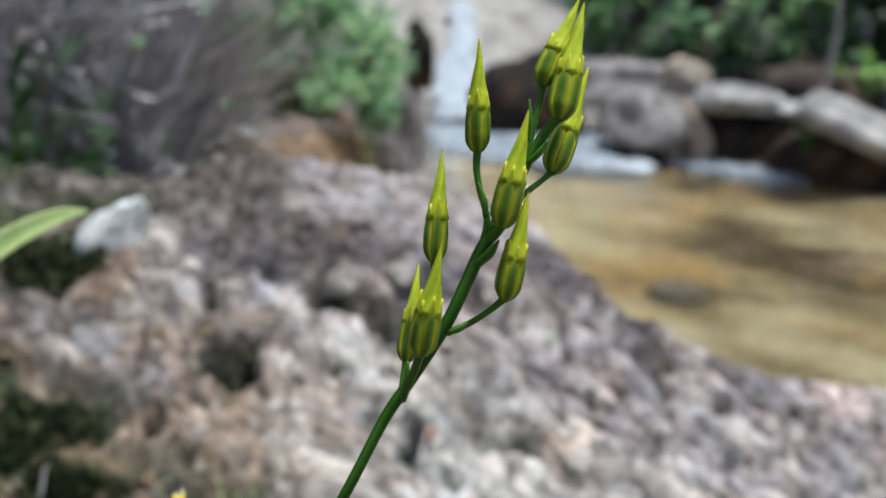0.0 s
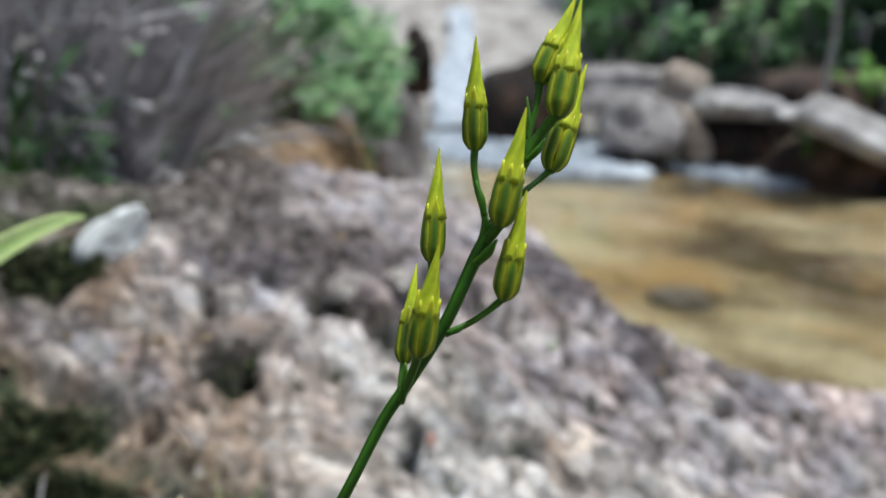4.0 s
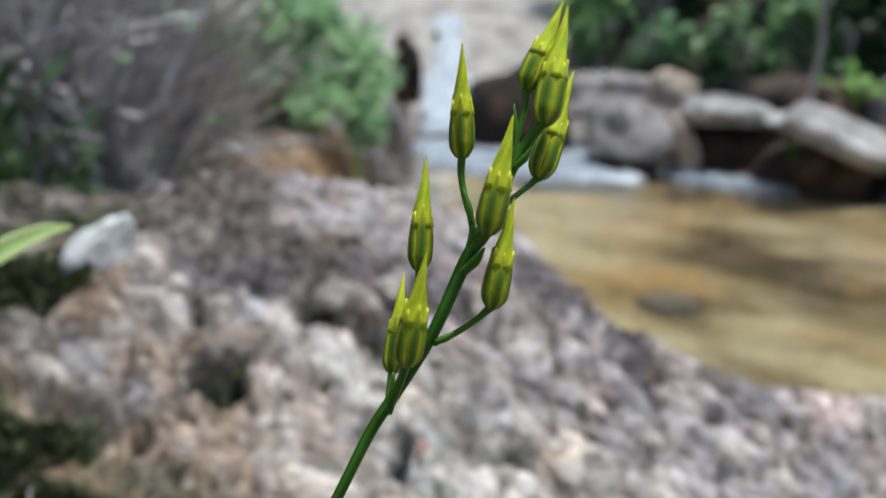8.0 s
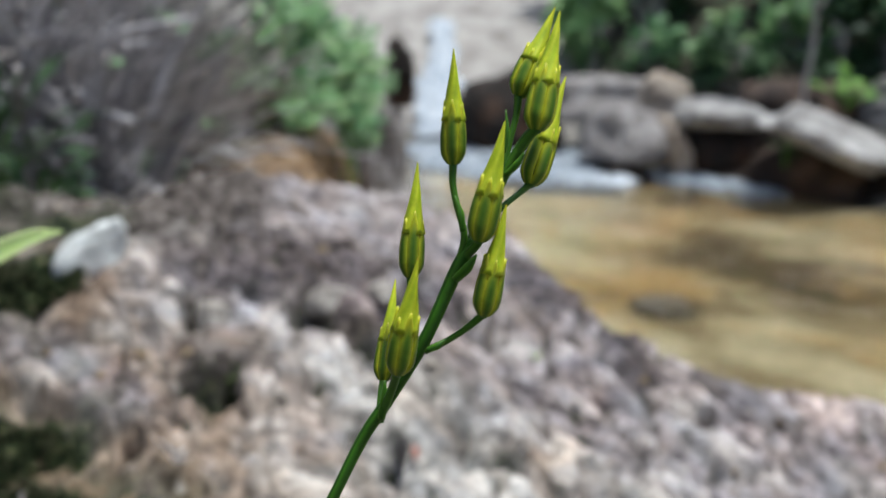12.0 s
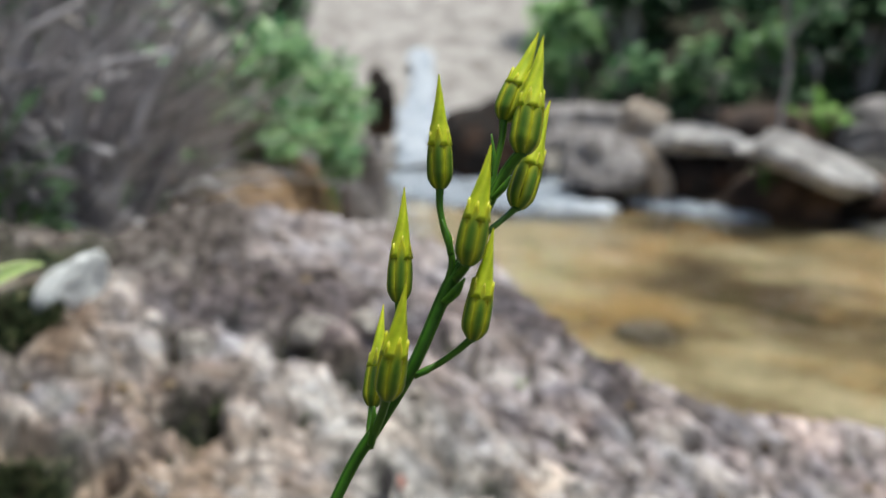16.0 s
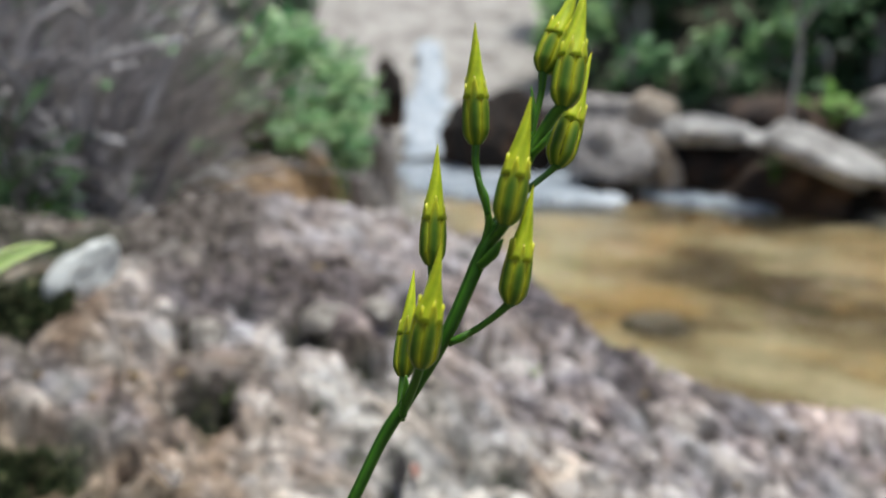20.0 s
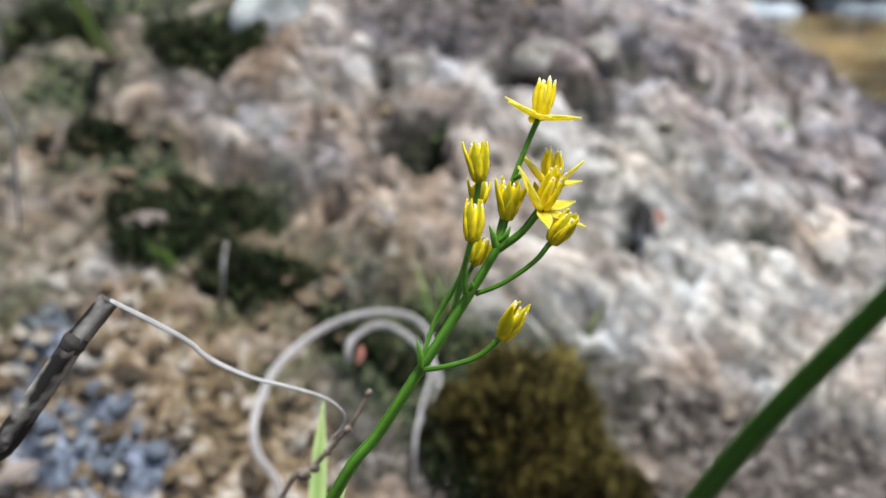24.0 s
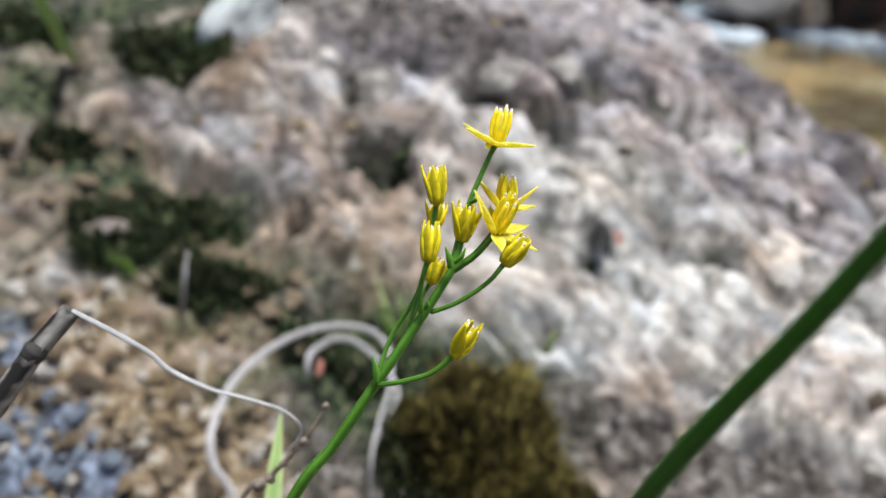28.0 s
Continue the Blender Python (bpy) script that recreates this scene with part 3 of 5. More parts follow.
    wav = np.array([0.006 * noise.noise(Vector((x * 70, y * 70, 1))) for x, y in zip(X.ravel(), Y.ravel())]).reshape(ny, nx)
    for ax, ay, bx, by, drop in LEDGES:
        ux, uy = bx - ax, by - ay
        ln = math.hypot(ux, uy)
        f = ((X - ax) * ux + (Y - ay) * uy) / (ln * ln)
        q = ((X - ax) * uy - (Y - ay) * ux) / ln + wav
        Z -= drop * smooth_step(0.0, 0.014, q) * np.clip(1 - q / 0.07, 0, 1) * smooth_step(-0.2, 0.1, f) * smooth_step(1.2, 0.9, f) * (q > 0)
    for cx, cy, r, d in HOLLOWS:
        q = np.minimum(((X - cx + 1.2 * wav) ** 2 + (Y - cy + 0.8 * wav) ** 2) / (r * r), 6.0)
        Z -= d * np.exp(-q ** 3 if d > 0.03 else -q * q)
    verts = np.stack([X.ravel(), Y.ravel(), Z.ravel()], 1).tolist()
    GRID["xs"], GRID["ys"], GRID["z"] = xs, ys, Z
    faces = [(j * nx + i, j * nx + i + 1, (j + 1) * nx + i + 1, (j + 1) * nx + i) for j in range(ny - 1) for i in range(nx - 1)]
    me = bpy.data.meshes.new("rock_outcrop")
    me.from_pydata(verts, [], faces)
    me.materials.append(ROCK)
    jitter = np.array([noise.fractal(Vector(v) * 34, 0.8, 2.0, 3) for v in verts])
    for key, a, amount in (("brown", brown, 0.5), ("pale", pale, 0.5), ("mauve", mauve, 0.35), ("varnish", varnish, 0.6), ("ochre", ochre, 0.5), ("slate", slate, 0.6), ("moss", moss, 0.55), ("litter", litter, 0.4)):
        v = np.clip(1.25 * a.ravel() * (1 + amount * jitter) + 0.35 * jitter * (a.ravel() > 0.06), 0, 1)
        me.attributes.new(key, 'FLOAT', 'POINT').data.foreach_set("value", v.astype(np.float32))
    for key, a in (("facet", facet), ("seam", seam)):
        me.attributes.new(key, 'FLOAT', 'POINT').data.foreach_set("value", np.clip(a, 0, 1).ravel().astype(np.float32))
    me.polygons.foreach_set("use_smooth", [True] * len(me.polygons))
    ob = new("rock_outcrop", me)
    return tagged(ob, "weathered mauve-grey rock outcrop with pale crust, pits and moss", "rock", kind="structure")


def left_edge(y):
    return 0.05 - 0.035 * y - 0.10 * np.exp(-((y - 1.2) / 0.3) ** 2)


def right_edge(y):
    return np.clip(1.25 + (3.7 - y) * 0.75, 0.85, 3.5)


def ground_height(X, Y):
    """The stream's bed, its banks and the rock slope that it comes down."""
    l, r = left_edge(Y), right_edge(Y)
    into = np.minimum(X - l, r - X)
    bed = -0.19 - 0.22 * smooth_step(0.0, 0.5, into) * smooth_step(5.2, 3.0, Y)
    left = np.clip(l - X, 0, None)
    right = np.clip(X - r, 0, None)
    Z = np.where(into > 0, bed, -0.19)
    far = smooth_step(2.0, 2.6, Y)
    Z = Z + 0.46 * ((1 - far) * smooth_step(0.0, 0.22, left) + far * smooth_step(0.05, 1.0, left)) + 0.85 * np.clip(left - 0.42 - 0.5 * far, 0, 1.6) + 0.15 * np.clip(left - 2.0, 0, 12)
    Z = Z + 0.16 * smooth_step(0.0, 0.4, right) + 0.30 * np.clip(right - 0.4, 0, 12)
    back = np.clip(Y - 4.75, 0, 30)
    Z = Z + 0.42 * np.clip(back, 0, 9) + 0.12 * np.clip(back - 9, 0, 25)
    # unseen rises behind and to the right, added to hold back low sky light
    front = np.clip(-0.5 - Y, 0, 20)
    side = np.clip(X - 4.0, 0, 20)
    return Z + 0.5 * np.clip(front, 0, 2.5) + 0.35 * np.clip(side, 0, 3)


def build_ground():
    n = 290
    u = np.linspace(-1, 1, n)
    xs = 0.25 + 0.45 * np.sinh(u * 7.0)
    ys = 2.3 + 0.7 * np.sinh(u * 6.6)
    X, Y = np.meshgrid(xs, ys)
    Z = ground_height(X, Y)
    low = smooth_step(-0.60, -0.42, X + 0.07 * np.sin(Y * 9 + 1) + 0.03 * np.sin(Y * 23)) * smooth_step(0.82, 0.70, X) * smooth_step(0.99, 0.87, Y) * smooth_step(-0.24, -0.06, Y)
    Z = Z * (1 - low) + low * np.minimum(Z, -0.52)
    bed = smooth_step(0.0, 0.1, np.minimum(X - left_edge(Y), right_edge(Y) - X)) * (Z < -0.12)
    slab = smooth_step(4.7, 5.2, Y) * smooth_step(-1.6, -1.0, X) * smooth_step(0.95, 0.62, X - 0.2 * np.clip(Y - 5.2, 0, 3))
    verts = []
    for j in range(n):
        for i in range(n):
            x, y, z = float(X[j, i]), float(Y[j, i]), float(Z[j, i])
            wild = 0.35 if slab[j, i] > 0.5 or bed[j, i] > 0.5 else 1.0
            z += wild * 0.05 * lumps((x, y, 5.0), 2.4, 4)
            verts.append((x, y, z))
    faces = [(j * n + i, j * n + i + 1, (j + 1) * n + i + 1, (j + 1) * n + i) for j in range(n - 1) for i in range(n - 1)]
    me = bpy.data.meshes.new("ground")
    me.from_pydata(verts, [], faces)
    me.materials.append(SOIL)
    shore = smooth_step(0.5, 0.2, X) * smooth_step(0.34, 0.16, left_edge(Y) - X) * smooth_step(2.6, 2.0, Y) * smooth_step(0.9, 1.1, Y)
    # where the bushes' shade is painted into the soil on the far bank
    painted_shade = smooth_step(0.62, 1.0, X - 0.2 * np.clip(Y - 5.2, -1, 3)) * smooth_step(4.2, 4.8, Y + 0.5 * np.clip(X - 1.6, 0, 2))
    me.attributes.new("shore", 'FLOAT', 'POINT').data.foreach_set("value", shore.ravel().astype(np.float32))
    me.attributes.new("painted_shade", 'FLOAT', 'POINT').data.foreach_set("value", painted_shade.ravel().astype(np.float32))
    me.attributes.new("bed", 'FLOAT', 'POINT').data.foreach_set("value", bed.ravel().astype(np.float32))
    me.attributes.new("slab", 'FLOAT', 'POINT').data.foreach_set("value", slab.ravel().astype(np.float32))
    me.polygons.foreach_set("use_smooth", [True] * len(me.polygons))
    return tagged(new("ground", me), "earthy stream banks with a sandy bed and a pale rock slope", "ground", kind="structure")


build_outcrop()
build_ground()


def build_water():
    xs, ys = np.linspace(-0.4, 3.95, 90), np.linspace(-1.1, 5.0, 120)
    verts = [(x, y, WATER_Z + 0.004 * noise.noise(Vector((x * 3, y * 5, 0)))) for y in ys for x in xs]
    nx = len(xs)
    faces = [(j * nx + i, j * nx + i + 1, (j + 1) * nx + i + 1, (j + 1) * nx + i) for j in range(len(ys) - 1) for i in range(nx - 1)]
    ob = mesh_object("water", verts, faces, WATER)
    ob.visible_shadow = False
    tagged(ob, "clear shallow stream water over a sandy bed", "water", kind="structure")


build_water()


def hewn(p, planes):
    """Flattens a rounded lump by the planes that broke it."""
    for n, d in planes:
        over = p.dot(n) - d
        if over > 0:
            p = p - n * over * 0.88
    return p


def break_planes(seed, count, low, high):
    rng = random.Random(seed * 13 + 5)
    out = []
    for k in range(count):
        n = Vector((rng.gauss(0, 1), rng.gauss(0, 1), rng.gauss(0, 0.8))).normalized()
        out.append((n, rng.uniform(low, high)))
    return out


def boulder(name, place, size, turn, material, seed, label, squash=0.5, lean=0.0, tip=0.0):
    """A rounded, water-worn block, broad below, uneven all over."""
    bm = bmesh.new()
    bmesh.ops.create_icosphere(bm, subdivisions=5, radius=1.0)
    off = Vector((seed * 7.3, seed * 3.1, seed * 1.7))
    planes = break_planes(seed, 9, 0.72, 0.95)
    for v in bm.verts:
        p = hewn(v.co.copy(), planes) * 1.12
        k = 1 + 0.30 * noise.noise(p * 1.1 + off) + 0.10 * noise.noise(p * 2.7 + off) + 0.03 * noise.fractal(p * 7 + off, 0.9, 2.0, 3)
        p = p * k
        m = max(abs(p.x), abs(p.y), abs(p.z))
        p = p.lerp(p * (0.85 / max(m, 0.3)), 0.25)
        v.co = Vector((p.x * size[0], p.y * size[1], max(p.z, -squash) * size[2]))
    me = bpy.data.meshes.new(name)
    bm.to_mesh(me)
    bm.free()
    me.polygons.foreach_set("use_smooth", [True] * len(me.polygons))
    me.materials.append(material)
    ob = new(name, me)
    ob.matrix_world = pose(*place, lean, tip, turn)
    return tagged(ob, label, "boulder", "boulders along the stream")


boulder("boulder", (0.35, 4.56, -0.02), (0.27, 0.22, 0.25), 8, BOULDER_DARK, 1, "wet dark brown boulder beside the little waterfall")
boulder("boulder", (0.83, 4.00, -0.03), (0.20, 0.2, 0.17), -25, BOULDER_GREY, 2, "grey water-worn boulder at the pool's far edge", lean=-10)
# black stone put where the grey boulder's underside is only in shade
boulder("boulder", (0.79, 3.82, -0.15), (0.10, 0.06, 0.05), 10, BOULDER_DARK, 17, "low black stone standing in for the grey boulder's shaded underside")
boulder("boulder", (0.80, 4.68, 0.09), (0.40, 0.22, 0.13), 6, BOULDER_GREY, 3, "long grey boulder lying behind the pool", tip=-5)
boulder("boulder", (1.06, 4.36, 0.13), (0.12, 0.1, 0.12), 30, BOULDER_TAN, 4, "small tan boulder catching the light")
boulder("boulder", (1.00, 3.86, -0.04), (0.055, 0.08, 0.15), 12, BOULDER_TAN, 18, "narrow tan stone leaning on the grey boulder", tip=-22)
boulder("boulder", (1.16, 3.87, 0.105), (0.17, 0.16, 0.07), 0, BOULDER_PALE, 5, "pale flat-topped boulder resting on a darker one")
# added black stone, in place of the shaded hole below the pale one
boulder("boulder", (1.17, 3.92, -0.05), (0.17, 0.16, 0.14), 15, BOULDER_DARK, 11, "black stone standing in for the shaded hole under the pale boulder")
boulder("boulder", (1.24, 3.84, -0.13), (0.11, 0.1, 0.08), 50, BOULDER_BROWN, 19, "brown wet stone at the pool's edge")
boulder("boulder", (1.47, 3.47, 0.055), (0.26, 0.19, 0.09), -10, BOULDER_PALE, 6, "large pale boulder sloping down to the pool", tip=22)
boulder("boulder", (1.62, 4.20, 0.12), (0.30, 0.2, 0.13), 12, BOULDER_BROWN, 7, "brown-grey boulder behind the others")
boulder("boulder", (1.58, 3.64, -0.11), (0.32, 0.2, 0.14), -22, BOULDER_BROWN, 8, "low brown boulder wet from the pool")
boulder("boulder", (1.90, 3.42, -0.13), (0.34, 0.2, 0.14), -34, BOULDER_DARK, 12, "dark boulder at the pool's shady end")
# fills the gap between boulders with dark as painted shade
boulder("boulder", (1.38, 4.05, -0.02), (0.15, 0.2, 0.13), 40, BOULDER_DARK, 13, "dark stone standing in for the shaded gap between paler boulders")
boulder("boulder", (0.585, 2.25, -0.40), (0.075, 0.075, 0.085), 20, BED_STONE, 9, "brown stone lying under water in the pool")
boulder("boulder", (2.05, 4.0, 0.12), (0.20, 0.24, 0.16), 30, BOULDER_GREY, 10, "grey boulder on the far bank")
boulder("boulder", (-0.12, 1.98, -0.04), (0.07, 0.06, 0.13), 30, BOULDER_GREY, 15, "grey rock at the foot of the ferned bank")
boulder("boulder", (-0.115, 2.22, 0.06), (0.06, 0.08, 0.20), 10, BOULDER_GREY, 14, "grey wet rock in the shade of the ferns")
# two added black rocks that stand in for shade between ferns and bank
boulder("boulder", (-0.082, 2.23, 0.315), (0.034, 0.05, 0.10), 10, BOULDER_DARK, 20, "black rock added as a patch of shade beside the ferns")
boulder("boulder", (-0.285, 1.83, 0.29), (0.075, 0.05, 0.06), 25, BOULDER_DARK, 16, "black rock added as the shade of a crevice in the ferned bank")


# ---- the two flowering plants ----
def add(name, data, material, parent, label=""):
    return mesh_object(name, data[0], data[1], material, parent, label, data[2])


def mm(points):
    return [Vector(p) * 0.001 for p in points]


def stalk(name, parent, points, radii, material=None, label="", ridge=0.06):
    return add(name, tube(mm(points), [r * 0.001 for r in radii], 12, 8, ridge), material or STEM_GREEN, parent, label)


def along(base, tip):
    """The turn and place that stand local z from base to tip."""
    d = tip - base
    q = d.to_track_quat('Z', 'Y')
    return Matrix.Translation(base) @ q.to_matrix().to_4x4(), d.length


def lathe(profile, sides=24, lobes=5, depth=0.0, twist=0.0):
    """Verts, faces, tones of a turned form; profile rows: height, radius, tone; lobes run along it."""
    verts, faces, tone = [], [], []
    for i, (h, r, t) in enumerate(profile):
        for j in range(sides):
            a = 2 * math.pi * j / sides
            k = 1 + depth * math.cos(lobes * a)
            b = a + twist * h
            verts.append(Vector((math.cos(b) * r * k, math.sin(b) * r * k, h)))
            tone.append(min(1, max(0, t + 0.25 * math.cos(lobes * a) * (depth > 0))))
    for i in range(len(profile) - 1):
        for j in range(sides):
            k = (j + 1) % sides
            faces.append((i * sides + j, i * sides + k, (i + 1) * sides + k, (i + 1) * sides + j))
    faces.append(tuple(reversed(range(sides))))
    return verts, faces, tone


def moved(data, m):
    return [m @ Vector(v) for v in data[0]], data[1], data[2]


def sepal_shape(length, r0, width, angle, open_tip):
    """One sepal hugging the bud: dark along the middle, yellow along its edges, a free tooth at the tip."""
    n, across = 12, 6
    verts, tone, faces = [], [], []
    for i in range(n + 1):
        t = i / n
        bulge = r0 * (0.42 + 0.58 * math.sin(min(1.0, (t + 0.02) / 0.26) * math.pi * 0.5)) * (1 - 0.24 * smooth_step(0.45, 1.05, t))
        w = width * (0.55 + 0.45 * math.sin(math.pi * min(1, t * 0.9 + 0.12))) * (1 - smooth_step(0.74, 1.0, t) * 0.74)
        out = bulge + open_tip * smooth_step(0.75, 1.0, t)
        for j in range(across + 1):
            s = 2 * j / across - 1
            a = angle + s * w / (2 * max(bulge, 1e-6))
            rr = out * (1.0 + 0.15 * (1 - s * s))
            verts.append(Vector((math.cos(a) * rr, math.sin(a) * rr, t * length)))
            tone.append(min(1.0, 0.05 + abs(s) ** 1.9 * 0.95 + 0.75 * smooth_step(0.6, 0.95, t)))
    c, off = across + 1, len(verts)
    inner = [Vector((v.x * 0.9, v.y * 0.9, v.z)) for v in verts]
    for i in range(n):
        for j in range(across):
            a = i * c + j
            faces += [(a, a + 1, a + c + 1, a + c), (off + a, off + a + c, off + a + c + 1, off + a + 1)]
        a = i * c
        faces += [(a, a + c, off + a + c, off + a), (a + across, off + a + across, off + a + across + c, a + across + c)]
    a = n * c
    faces += [(a + j, a + j + 1, off + a + j + 1, off + a + j) for j in range(across)]
    return verts + inner, faces, tone + tone


def closed_bud(parent, base, tip, fat=1.0, spin=0.0, share=0.53):
    """A pointed bud: six striped sepals round a smooth yellow-green cone."""
    b, t = Vector(base) * 0.001, Vector(tip) * 0.001
    m, length = along(b, t)
    m = m @ Matrix.Rotation(spin, 4, 'Z')
    lc, r = length * share, 0.00130 * fat
    cup = [(-0.0003, r * 0.28, 0.0), (lc * 0.05, r * 0.55, 0.05), (lc * 0.2, r * 0.84, 0.15), (lc * 0.42, r * 0.98, 0.35), (lc * 0.7, r * 0.88, 0.6), (lc, r * 0.72, 0.7)]
    bud = add("bud", moved(lathe(cup, 20), m), SEPAL, parent, "pointed green and yellow flower bud")
    cone = []
    for i in range(13):
        s = i / 12
        h = lc * 0.72 + (length - lc * 0.72) * s
        cone.append((h, r * (0.99 * (1 - s) ** 1.10 * (1 - 0.06 * math.sin(math.pi * s)) + 0.06), 0.3 + 0.5 * s + 0.15 * math.sin(s * 9)))
    add("corolla", moved(lathe(cone, 20, 5, 0.04, 260.0), m), COROLLA, bud, "smooth yellow-green pointed cone")
    top = [(length - 0.0007, r * 0.115, 0.0), (length - 0.0003, r * 0.085, 0.6), (length + 0.0001, r * 0.03, 1.0)]
    add("bud_tip", moved(lathe(top, 10), m), BUD_TIP, bud, "orange-tinged tip")
    for k in range(6):
        a = k * math.pi / 3 + random.uniform(-0.08, 0.08)
        ln = lc * (1.04 if k % 2 else 0.96) * random.uniform(0.97, 1.05)
        add("sepal", moved(sepal_shape(ln, r, r * 1.13, a, r * random.uniform(0.02, 0.10)), m), SEPAL, bud)
        rr = r * 0.82
        tooth = [(ln * 0.88, 0.00008, 0.0), (ln * 0.94, 0.00016, 0.2), (ln * 0.98, 0.00014, 0.5), (ln * 1.01, 0.00008, 0.8), (ln * 1.02, 0.00002, 1.0)]
        tv = moved(lathe(tooth, 8), m @ Matrix.Translation((math.cos(a) * rr, math.sin(a) * rr, 0)))
        add("sepal_tooth", tv, TOOTH, bud)
    return bud


def bract(parent, base, tip, width=0.9, label="", material=None):
    b, t = Vector(base) * 0.001, Vector(tip) * 0.001
    mid = b.lerp(t, 0.5) + Vector((0.0002, -0.0002, 0))
    data = strip([b, mid, t], [width * 0.0008, width * 0.001, width * 0.0002], (0.1, -1, 0.25), 5, 4, 0.5, 0.00018)
    return add("bract", data, material or STEM_GREEN, parent, label)


bud_plant = empty("bud_plant", (0.010, 0.122, 0.430), "slender green stem bearing pointed yellow-green closed buds", "wildflower", "flowering plants")
stalk("stem", bud_plant, [(-62, 50, -215), (-52, 36, -150), (-38, 17, -90), (-26.5, 7, -60), (-18.5, 0, -40), (-11.0, -3.1, -24.5), (-6.4, -1.5, -14.9), (-3.7, -1.3, -10.3), (0.4, -1.4, -2.9), (3.9, -0.2, 5.3), (5.7, -0.3, 8.7)],
      [1.0, 0.96, 0.9, 0.84, 0.76, 0.66, 0.64, 0.70, 0.70, 0.72, 0.8, 0.6], label="dark green leaning stem")
for ped, r0, r1, base, tip, fat, spin in (
        ([(3.9, -0.2, 5.6), (4.5, -0.2, 9.0), (3.6, 0.6, 12.2), (3.1, 1.2, 14.6), (3.1, 1.8, 16.7)], 0.42, 0.5, (3.1, 1.8, 16.5), (2.8, 2.9, 28.6), 1.0, 0.2),
        ([(-1.6, -0.4, -7.1), (-1.1, 0.8, -2.6), (-1.2, 0.8, 1.4), (-1.3, 1.4, 4.0)], 0.42, 0.5, (-1.3, 1.4, 3.8), (-0.8, 3.7, 16.2), 1.0, 0.9),
        ([(-4.4, -0.9, -12.7), (-4.4, 0.6, -10.8), (-4.2, 2.2, -8.7)], 0.5, 0.5, (-4.2, 2.2, -8.9), (-3.2, 7.1, 1.8), 0.9, 0.5),
        ([(-3.9, -2.4, -10.5), (-2.9, -3.7, -7.5), (-2.3, -5.0, -4.9)], 0.55, 0.6, (-2.3, -5.1, -5.1), (-0.4, -4.8, 7.4), 1.12, 0.1),
        ([(0.5, -1.6, -3.8), (3.0, -1.3, -2.6), (5.2, -1.8, -0.8), (6.9, -2.4, 1.0)], 0.4, 0.5, (6.8, -2.4, 0.8), (8.8, -1.3, 12.7), 1.05, 0.7),
        ([(4.6, 0.1, 6.5), (5.6, -1.5, 8.1), (6.1, -2.3, 9.2)], 0.6, 0.6, (6.0, -2.3, 9.0), (8.3, -1.0, 21.5), 1.15, 0.35),
        ([(8.2, 1.3, 14.5), (9.0, 2.3, 18.4), (9.8, 3.2, 21.8), (10.0, 3.8, 24.0)], 0.42, 0.55, (10.0, 3.8, 23.8), (13.7, 6.2, 33.2), 1.08, 0.0),
        ([(5.4, 0.6, 8.1), (8.5, 1.4, 15.1), (10.7, 1.5, 19.2), (11.8, 0.8, 20.7)], 0.7, 0.62, (11.8, 0.8, 20.5), (14.0, 4.1, 32.8), 1.15, 0.8),
        ([(6.7, 1.1, 9.9), (8.7, 1.6, 12.0), (10.6, 3.0, 13.3), (11.8, 3.3, 14.4)], 0.38, 0.5, (11.7, 3.3, 14.2), (15.5, 7.5, 25.8), 1.1, 0.6)):
    stalk("pedicel", bud_plant, ped, [r0, r0 * 0.88, r0 * 0.86, r1 * 0.9], STEM_MID)
    closed_bud(bud_plant, base, tip, fat, spin)
for base, tip, w in (((8.5, 0.2, 18.1), (8.5, 1.3, 22.5), 0.5), ((3.6, -1.5, 4.4), (5.8, -2.7, 7.6), 1.1), ((4.3, -1.1, 9.7), (3.3, -0.1, 13.4), 0.8),
                     ((0.8, -2.4, -3.4), (2.8, -2.1, -2.2), 0.8), ((8.7, 0.5, 15.6), (10.6, 0.2, 18.2), 0.8), ((-4.1, -2.7, -11.5), (-3.8, -2.5, -7.0), 1.0)):
    bract(bud_plant, base, tip, w, "small green scale leaf", STEM_MID)

open_plant = empty("open_plant", (-0.044, 0.184, 0.350), "slender green stem bearing open and half-open yellow star flowers", "wildflower", "flowering plants")
stalk("stem", open_plant, [(-55, -8, -185), (-46, -14, -110), (-34, -17, -60), (-20.3, -16.8, -29.9), (-15.0, -15.3, -22.1), (-10.0, -13.7, -14.0), (-5.1, -11.2, -6.3), (-1.4, -9.5, 0.0), (-0.8, -8.7, 1.7), (-0.3, -7.9, 3.6)],
      [0.95, 0.92, 0.85, 0.76, 0.7, 0.64, 0.57, 0.5, 0.42, 0.38], STEM_BRIGHT, label="bright green leaning stem")


def tepal(parent, m, length, width, spread, angle, curl, material, lift=0.0):
    """One pointed tepal of a flower: leaves the base at an angle and curls outward or upward."""
    pts = []
    for i in range(6):
        t = i / 5
        a = spread * min(1, (0.25 if spread < 0.7 else 0.72) + t) + curl * t * t
        r, h = 0.00045, lift
        if pts:
            step = length / 5
            r, h = pts[-1][0] + math.sin(a) * step, pts[-1][1] + math.cos(a) * step
        pts.append((r, h))
    line = [m @ Vector((math.cos(angle) * r, math.sin(angle) * r, h)) for r, h in pts]
    nrm = m.to_3x3() @ Vector((-math.cos(angle) * math.cos(spread), -math.sin(angle) * math.cos(spread), math.sin(spread)))
    data = strip(line, [width * 0.62, width * 1.04, width * 1.08, width * 0.86, width * 0.42, width * 0.04], nrm, 4, 4, -0.35, 0.00022)
    return add("tepal", data, material, parent)


